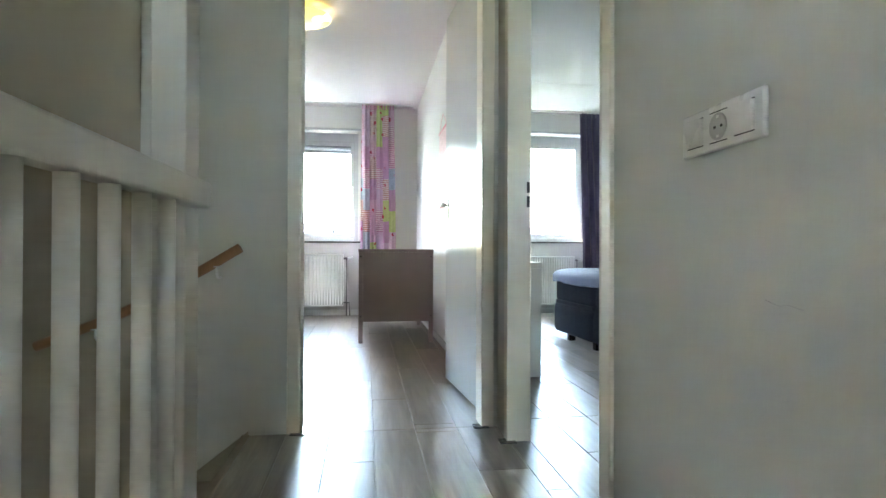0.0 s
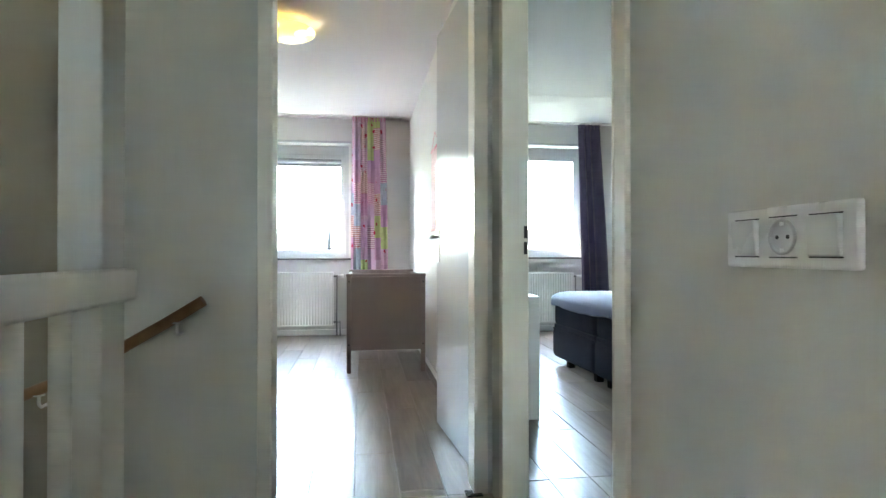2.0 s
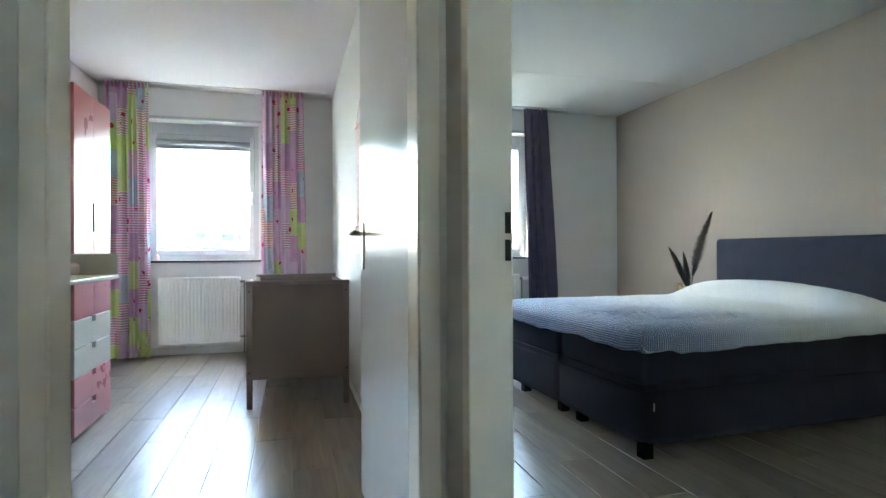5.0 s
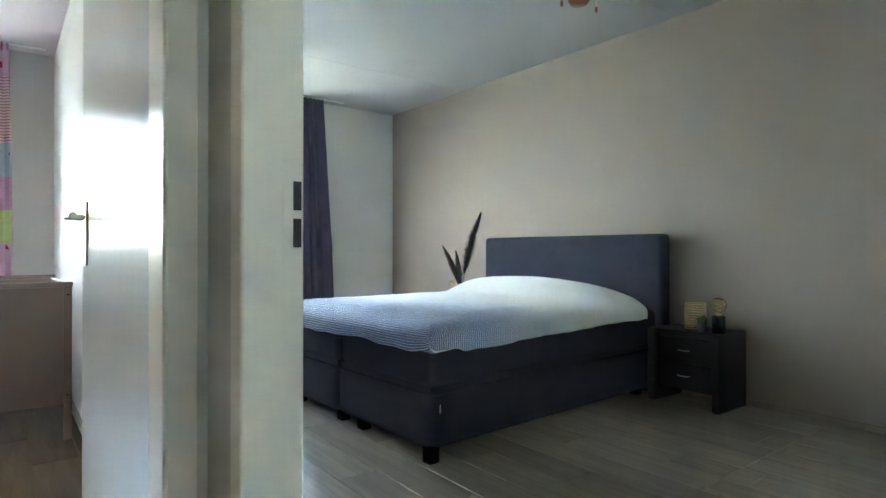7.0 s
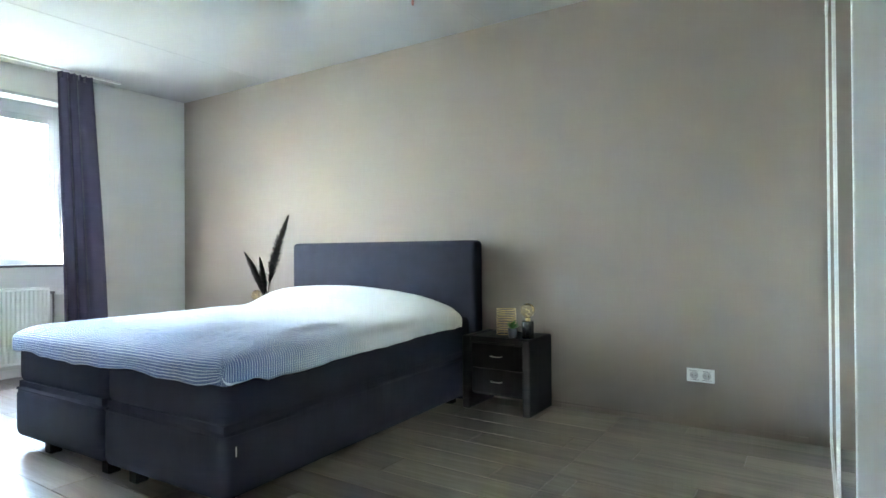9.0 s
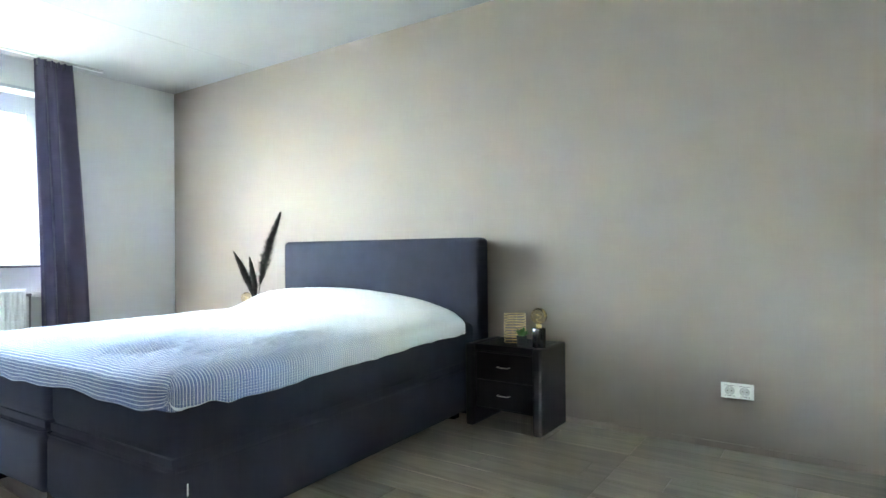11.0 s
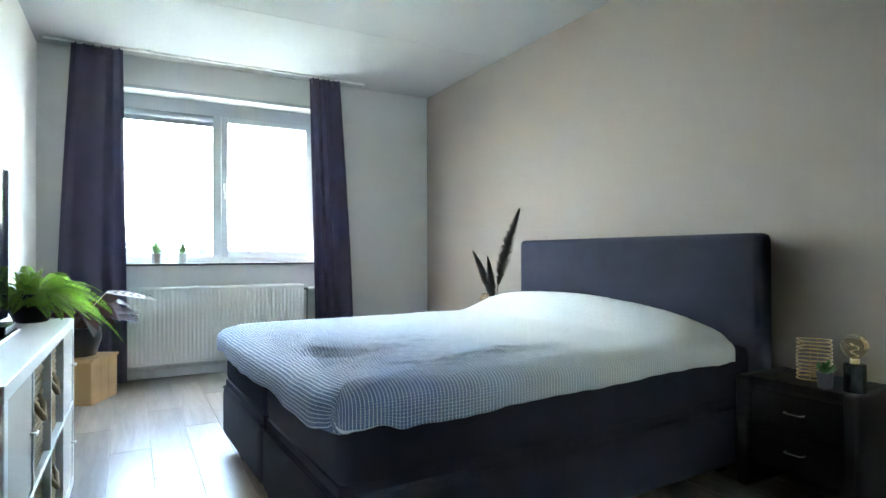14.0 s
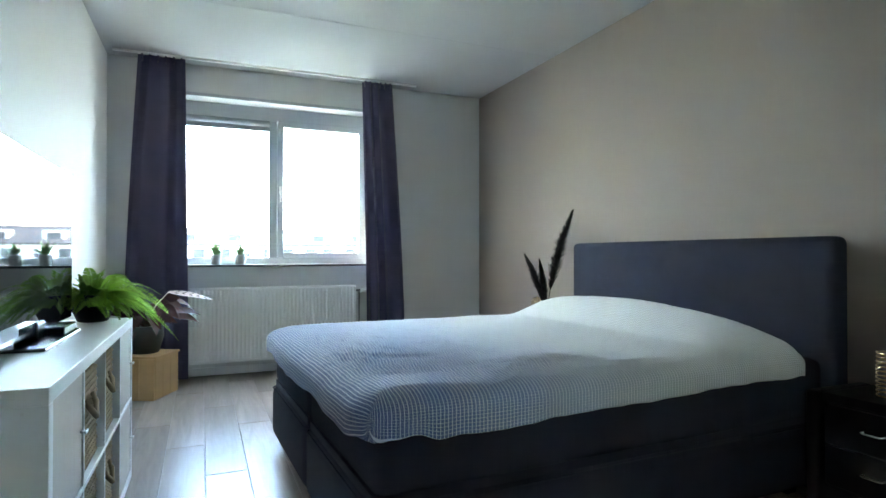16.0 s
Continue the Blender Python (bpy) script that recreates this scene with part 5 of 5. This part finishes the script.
for i in range(4):
    mtl = M_PINK if i < 2 else M_WHITE
    z0, z1 = zs[i] + 0.002, zs[i + 1] - 0.002
    bm = B()
    g = 0.035
    bx(bm, hx - 0.019, hx - 0.001, -hy, -g, z0, z1, 0.0015)
    bx(bm, hx - 0.019, hx - 0.001, g, hy, z0, z1, 0.0015)
    bx(bm, hx - 0.019, hx - 0.001, -g, g, z0, z1 - 0.035)
    d = part("drawer_front", bm, mtl, nw, "pink drawer front with a cut-out grip" if i < 2 else "white drawer front with a cut-out grip")
    # near-black block behind the cut-out supplies the grip's shade
    bm = B()
    bx(bm, hx - 0.030, hx - 0.0195, -g, g, z1 - 0.05, z1)
    part("grip_shadow", bm, M_DARK, d, "dark block standing in for the shade in the grip opening")
for y0, y1 in ((-hy, -0.0015), (0.0015, hy)):
    bm = B()
    bx(bm, hx - 0.019, hx - 0.001, y0, y1, zs[4] + 0.002, NH, 0.002)
    d = part("door", bm, M_PINK, nw, "glossy pink cabinet door")
bm = B()
bx(bm, hx - 0.001, hx + 0.006, -0.014, -0.006, 1.16, 1.33, 0.002)
part("door_grip", bm, M_DARK, nw, "thin dark door grip")

ct = thing("changing_table", (-1.40, 3.03, 0), "white changing table with a raised rim and pad", "changing table")
bm = B()
bx(bm, -0.375, 0.26, -0.40, 0.40, 0, 0.89, 0.002)
part("base_cabinet", bm, M_WHITE, ct)
bm = B()
bx(bm, -0.375, 0.53, -0.44, 0.41, 0.895, 0.915, 0.003)
part("tray", bm, M_WHITE, ct)
for s in (-1, 1):
    bm = B()
    y = 0.40 if s > 0 else -0.43
    bx(bm, -0.375, 0.53, y - 0.009, y + 0.009, 0.916, 1.03, 0.008, 3)
    part("rim", bm, M_WHITE, ct)
bm = B()
bx(bm, -0.36, 0.36, -0.41, 0.375, 0.917, 0.985, 0.028, 4)
M_PAD = mat("changing_pad", (0.72, 0.66, 0.70), 0.8, var=0.05, scale=8, bump=0.2)
part("pad", bm, M_PAD, ct, "pale pink padded mat")

# ---- nursery: lamp, picture, trinkets ----
nl = thing("ceiling_lamp", (-0.648, 3.27, CEIL), "yellow spotted glass bowl ceiling lamp, switched on", "lamp")
bm = B()
lathe(bm, [(0.06, 0), (0.06, -0.02), (0.02, -0.022)], 24)
part("ceiling_plate", bm, M_WHITE, nl)
bm = B()
R = 0.195
lathe(bm, [(0.052, -0.021)] + [(R * math.sin(a), -0.068 + 0.050 * math.cos(a)) for a in [0.35 + 2.75 * i / 20 for i in range(21)]], 40)
M_LAMP = lamp_mat()
part("glass_bowl", bm, M_LAMP, nl, "yellow glass bowl with pale petal spots")

pic = thing("wall_hanging", (XP - 0.002, 3.64, 1.215), "pink fabric picture hanging from a cord", "picture", rz=-90)
bm = B()
bx(bm, -0.24, 0.24, -0.006, 0, 0, 0.66, 0.002)
M_PICT = mat("pink_print", (0.74, 0.56, 0.58), 0.8, var=0.35, scale=30, bump=0.1)
part("cloth", bm, M_PICT, pic)
for z in (-0.006, 0.666):
    bm = B()
    tube(bm, [(-0.25, -0.007, z), (0.25, -0.007, z)], 0.007, 10)
    part("rod", bm, M_PINK, pic, "pink wooden rod")
bm = B()
tube(bm, [(-0.23, -0.007, 0.67), (0, -0.007, 0.80), (0.23, -0.007, 0.67)], 0.002, 5)
part("cord", bm, M_PINK, pic, "thin pink cord")

tk = thing("sill_ornament", (-1.25, YW - 0.005, 0.9535), "small pink ornament on the nursery sill", "ornament")
bm = B()
lathe(bm, [(0.022, 0), (0.026, 0.01), (0.02, 0.03), (0.024, 0.045), (0.012, 0.062), (0.001, 0.066)], 14)
part("figure_body", bm, M_PICT, tk)

# ---- landing: stairs, balustrade, handrail ----
st = thing("staircase", (XE, (YE + YN) / 2, 0), "white staircase going down beside the landing", "stairs", kind="structure")
M_TREAD = mat("tread_carpet", (0.30, 0.26, 0.20), 0.9, var=0.2, scale=12, bump=0.6, bscale=260)
sw = (YN - YE) / 2
for k in range(6):
    x1 = -k * 0.235
    z = -0.185 * (k + 1)
    bm = B()
    bx(bm, x1 - 0.265, x1 - 0.012, -sw + 0.03, sw - 0.002, z - 0.038, z, 0.008, 2)
    part("tread", bm, M_TREAD, st)
    bm = B()
    bx(bm, x1 - 0.012, x1 - 0.0005, -sw + 0.03, sw - 0.002, z - 0.036, z + 0.184 - (0.006 if k == 0 else 0.038))
    part("riser", bm, M_WHITE, st, "white painted riser")
bm = B()
v = [(-0.002, 0.02), (-0.002, -0.28), (-1.5, -1.46), (-1.5, -1.12)]
for yy in (sw - 0.022, ):
    q = [bm.verts.new((x, yy, z)) for x, z in v]
    w2 = [bm.verts.new((x, yy + 0.02, z)) for x, z in v]
    bm.faces.new(q[::-1])
    bm.faces.new(w2)
    for i in range(4):
        bm.faces.new((q[i], q[(i + 1) % 4], w2[(i + 1) % 4], w2[i]))
part("string_board", bm, M_BEIGE_SHADE, st, "beige string board along the wall")
bm = B()
bx(bm, -0.03, 0.004, -sw, sw - 0.002, -0.03, 0.005, 0.004, 2)
part("nosing", bm, M_TREAD, st, "worn top nosing")
bm = B()
bx(bm, -2.3, XE, -2.6, YN, -2.7, -2.6)
solid("floor_below", bm, M_GROOVE, "dim floor at the foot of the stairs", "floor", "structure")
bm = B()
bx(bm, XE - 0.015, XE - 0.001, -2.6, YE, -0.26, -0.002, 0.002)
solid("trim_stairwell", bm, M_WHITE, "white fascia board along the stairwell edge", "trim", "structure")

bal = thing("balustrade", (-0.586, 0.253, 0), "white wooden balustrade guarding the stairwell", "railing")
bm = B()
bx(bm, -0.023, 0.023, -2.8, 0.0, 0.922, 0.986, 0.007, 3)
part("top_rail", bm, M_RAIL, bal)
bm = B()
bx(bm, -0.023, 0.023, -2.8, -0.06, 0.0, 0.035, 0.004)
part("bottom_rail", bm, M_RAIL, bal)
for i in range(19):
    y = -0.255 - i * 0.132
    bm = B()
    tube(bm, [(0, y, 0.03), (0, y, 0.922)], 0.0165, 16)
    part("baluster", bm, M_RAIL, bal)
bm = B()
bx(bm, -0.082, -0.0005, -0.055, 0.055, 0.0, CEIL, 0.004, 2)
solid("stair_post", bm, M_RAIL, "white full-height post at the head of the stairs", "post", at=(-0.6095, 0.255, 0))

hr = thing("handrail", (0, 0, 0), "varnished beech handrail on the staircase wall", "handrail")
bm = B()
yy = YN - 0.06
tube(bm, [(-0.718, yy, 0.832), (-0.85, yy, 0.750), (-0.98, yy, 0.675), (-1.10, yy, 0.60), (-1.25, yy, 0.53), (-1.42, yy, 0.462), (-1.53, yy, 0.420)], 0.0215, 14)
part("rail", bm, M_HAND, hr)
for x, z in ((-0.815, 0.772), (-1.30, 0.510)):
    bm = B()
    tube(bm, [(x, yy, z - 0.015), (x, yy, z - 0.055), (x, yy + 0.015, z - 0.07), (x, YN, z - 0.07)], 0.006, 8)
    lathe(bm, [(0.02, 0), (0.02, 0.004), (0.001, 0.005)], 14, (x, yy, z - 0.024))
    part("bracket", bm, M_CHROME, hr, "steel wall bracket")

# fine crack in the landing wall
bm = B()
M_CRACK = mat("hairline_crack", (0.62, 0.61, 0.585), 0.9, var=0.1, bump=0.0)
tube(bm, [(XS, -0.42, 0.742), (XS, -0.45, 0.735), (XS, -0.47, 0.738), (XS, -0.50, 0.733)], 0.0005, 4)
solid("trim_crack", bm, M_CRACK, "hairline crack in the landing wall", "crack", "structure")

# ---- outside: ground and a terrace of houses across ----
M_GRASS = mat("lawn", (0.048, 0.066, 0.026), 0.95, var=0.3, scale=0.4, bump=0.0)
M_RENDER = mat("pale_render", (0.45, 0.44, 0.42), 0.85, var=0.06, scale=0.6, bump=0.0)
M_ROOF = mat("dark_slate_roof", (0.030, 0.030, 0.032), 0.9, var=0.2, scale=2, bump=0.0)
M_DARKGLASS = mat("far_glazing", (0.025, 0.027, 0.030), 0.4, var=0.1, scale=2, bump=0.0)
for m in (M_ROOF, M_DARKGLASS):
    m.node_tree.nodes["Principled BSDF"].inputs["Specular IOR Level"].default_value = 0.05
bm = B()
v = [bm.verts.new(p) for p in ((-900, YW + 0.6, -3.0), (900, YW + 0.6, -3.0), (900, 1800, -3.0), (-900, 1800, -3.0))]
bm.faces.new(v)
solid("ground", bm, M_GRASS, "mown grass and gardens behind the house", "ground", "structure")


def house(x, y, w, dpt, wallh, ridge, label):
    h = thing("row_house", (x, y, -3.0), label, "house", "terrace across the gardens")
    bm = B()
    bx(bm, 0, w, 0, dpt, 0, wallh)
    part("wall", bm, M_RENDER, h)
    bm = B()
    o = 0.3
    prof = [(-o, wallh - 0.1), (dpt / 2, ridge), (dpt + o, wallh - 0.1), (dpt + o, wallh + 0.12), (dpt / 2, ridge + 0.25), (-o, wallh + 0.12)]
    a = [bm.verts.new((0.02, p, z)) for p, z in prof]
    b = [bm.verts.new((w - 0.02, p, z)) for p, z in prof]
    bm.faces.new(a)
    bm.faces.new(b[::-1])
    for i in range(6):
        bm.faces.new((a[i], a[(i + 1) % 6], b[(i + 1) % 6], b[i]))
    roof = part("roof", bm, M_ROOF, h)
    bm = B()
    bx(bm, w * 0.3, w * 0.7, 0.9, dpt / 2, wallh + 0.2, wallh + 1.7)
    part("dormer", bm, M_RENDER, roof)
    bm = B()
    bx(bm, w - 0.8, w - 0.2, dpt / 2 - 0.3, dpt / 2 + 0.3, ridge - 0.4, ridge + 0.7)
    part("chimney", bm, M_RENDER, roof)
    for zz in (0.9, 3.6):
        for k in range(2):
            bm = B()
            bx(bm, w * (0.14 + 0.44 * k), w * (0.14 + 0.44 * k) + w * 0.28, -0.06, 0.03, zz, zz + 1.4)
            wi = part("window", bm, M_PVC, h)
            bm = B()
            bx(bm, w * (0.14 + 0.44 * k) + 0.1, w * (0.14 + 0.44 * k) + w * 0.28 - 0.1, -0.075, -0.061, zz + 0.1, zz + 1.3)
            part("pane", bm, M_DARKGLASS, wi)
    bm = B()
    bx(bm, w * 0.36, w * 0.64, 0.84, 0.899, wallh + 0.45, wallh + 1.5)
    part("dormer_window", bm, M_DARKGLASS, h)
    return h


for i in range(17):
    house(-38 + i * 5.8, 84, 5.8, 9, 5.4, 7.6, "pale rendered row house with a dark tiled roof")

house(-8.0, 58, 4.4, 8, 4.4, 6.7, "pale house with a steep dark slate roof")

# ---- floor planks ----
PW, PL = 0.193, 1.29
pm = {}


def plank_mesh(w, l):
    key = (round(w, 3), round(l, 3))
    if key not in pm:
        bm = B()
        bx(bm, 0.0006, w - 0.0006, 0.0006, l - 0.0006, -0.006, 0.0)
        top = [e for e in bm.edges if all(abs(v.co.z) < 1e-6 for v in e.verts)]
        bmesh.ops.bevel(bm, geom=top, offset=0.0030, segments=1, affect="EDGES")
        pm[key] = mesh_of("plank", bm, M_PLANK)
    return pm[key]


def lay(x0, x1, y0, y1, ox, seed):
    rnd = random.Random(seed)
    i = math.floor((x0 - ox) / PW)
    while ox + i * PW < x1 - 1e-4:
        a, b = max(x0, ox + i * PW), min(x1, ox + (i + 1) * PW)
        s = y0 - PL * ((i * 0.37 + 0.21) % 1.0)
        while s < y1 - 1e-4:
            c, d = max(y0, s), min(y1, s + PL)
            if d - c > 0.02 and b - a > 0.01:
                p = new("plank", plank_mesh(b - a, d - c))
                p.location = (a, c, 0)
                p.parent = FLOOR
            s += PL
        i += 1


lay(XE, XS, -2.6, YN, PX, 1)
lay(XL, XP, YN, YW, PX, 2)
lay(XS, XA, -0.17, YN2, PXB, 3)
lay(XP2, XA, YN2, YW, PXB, 4)
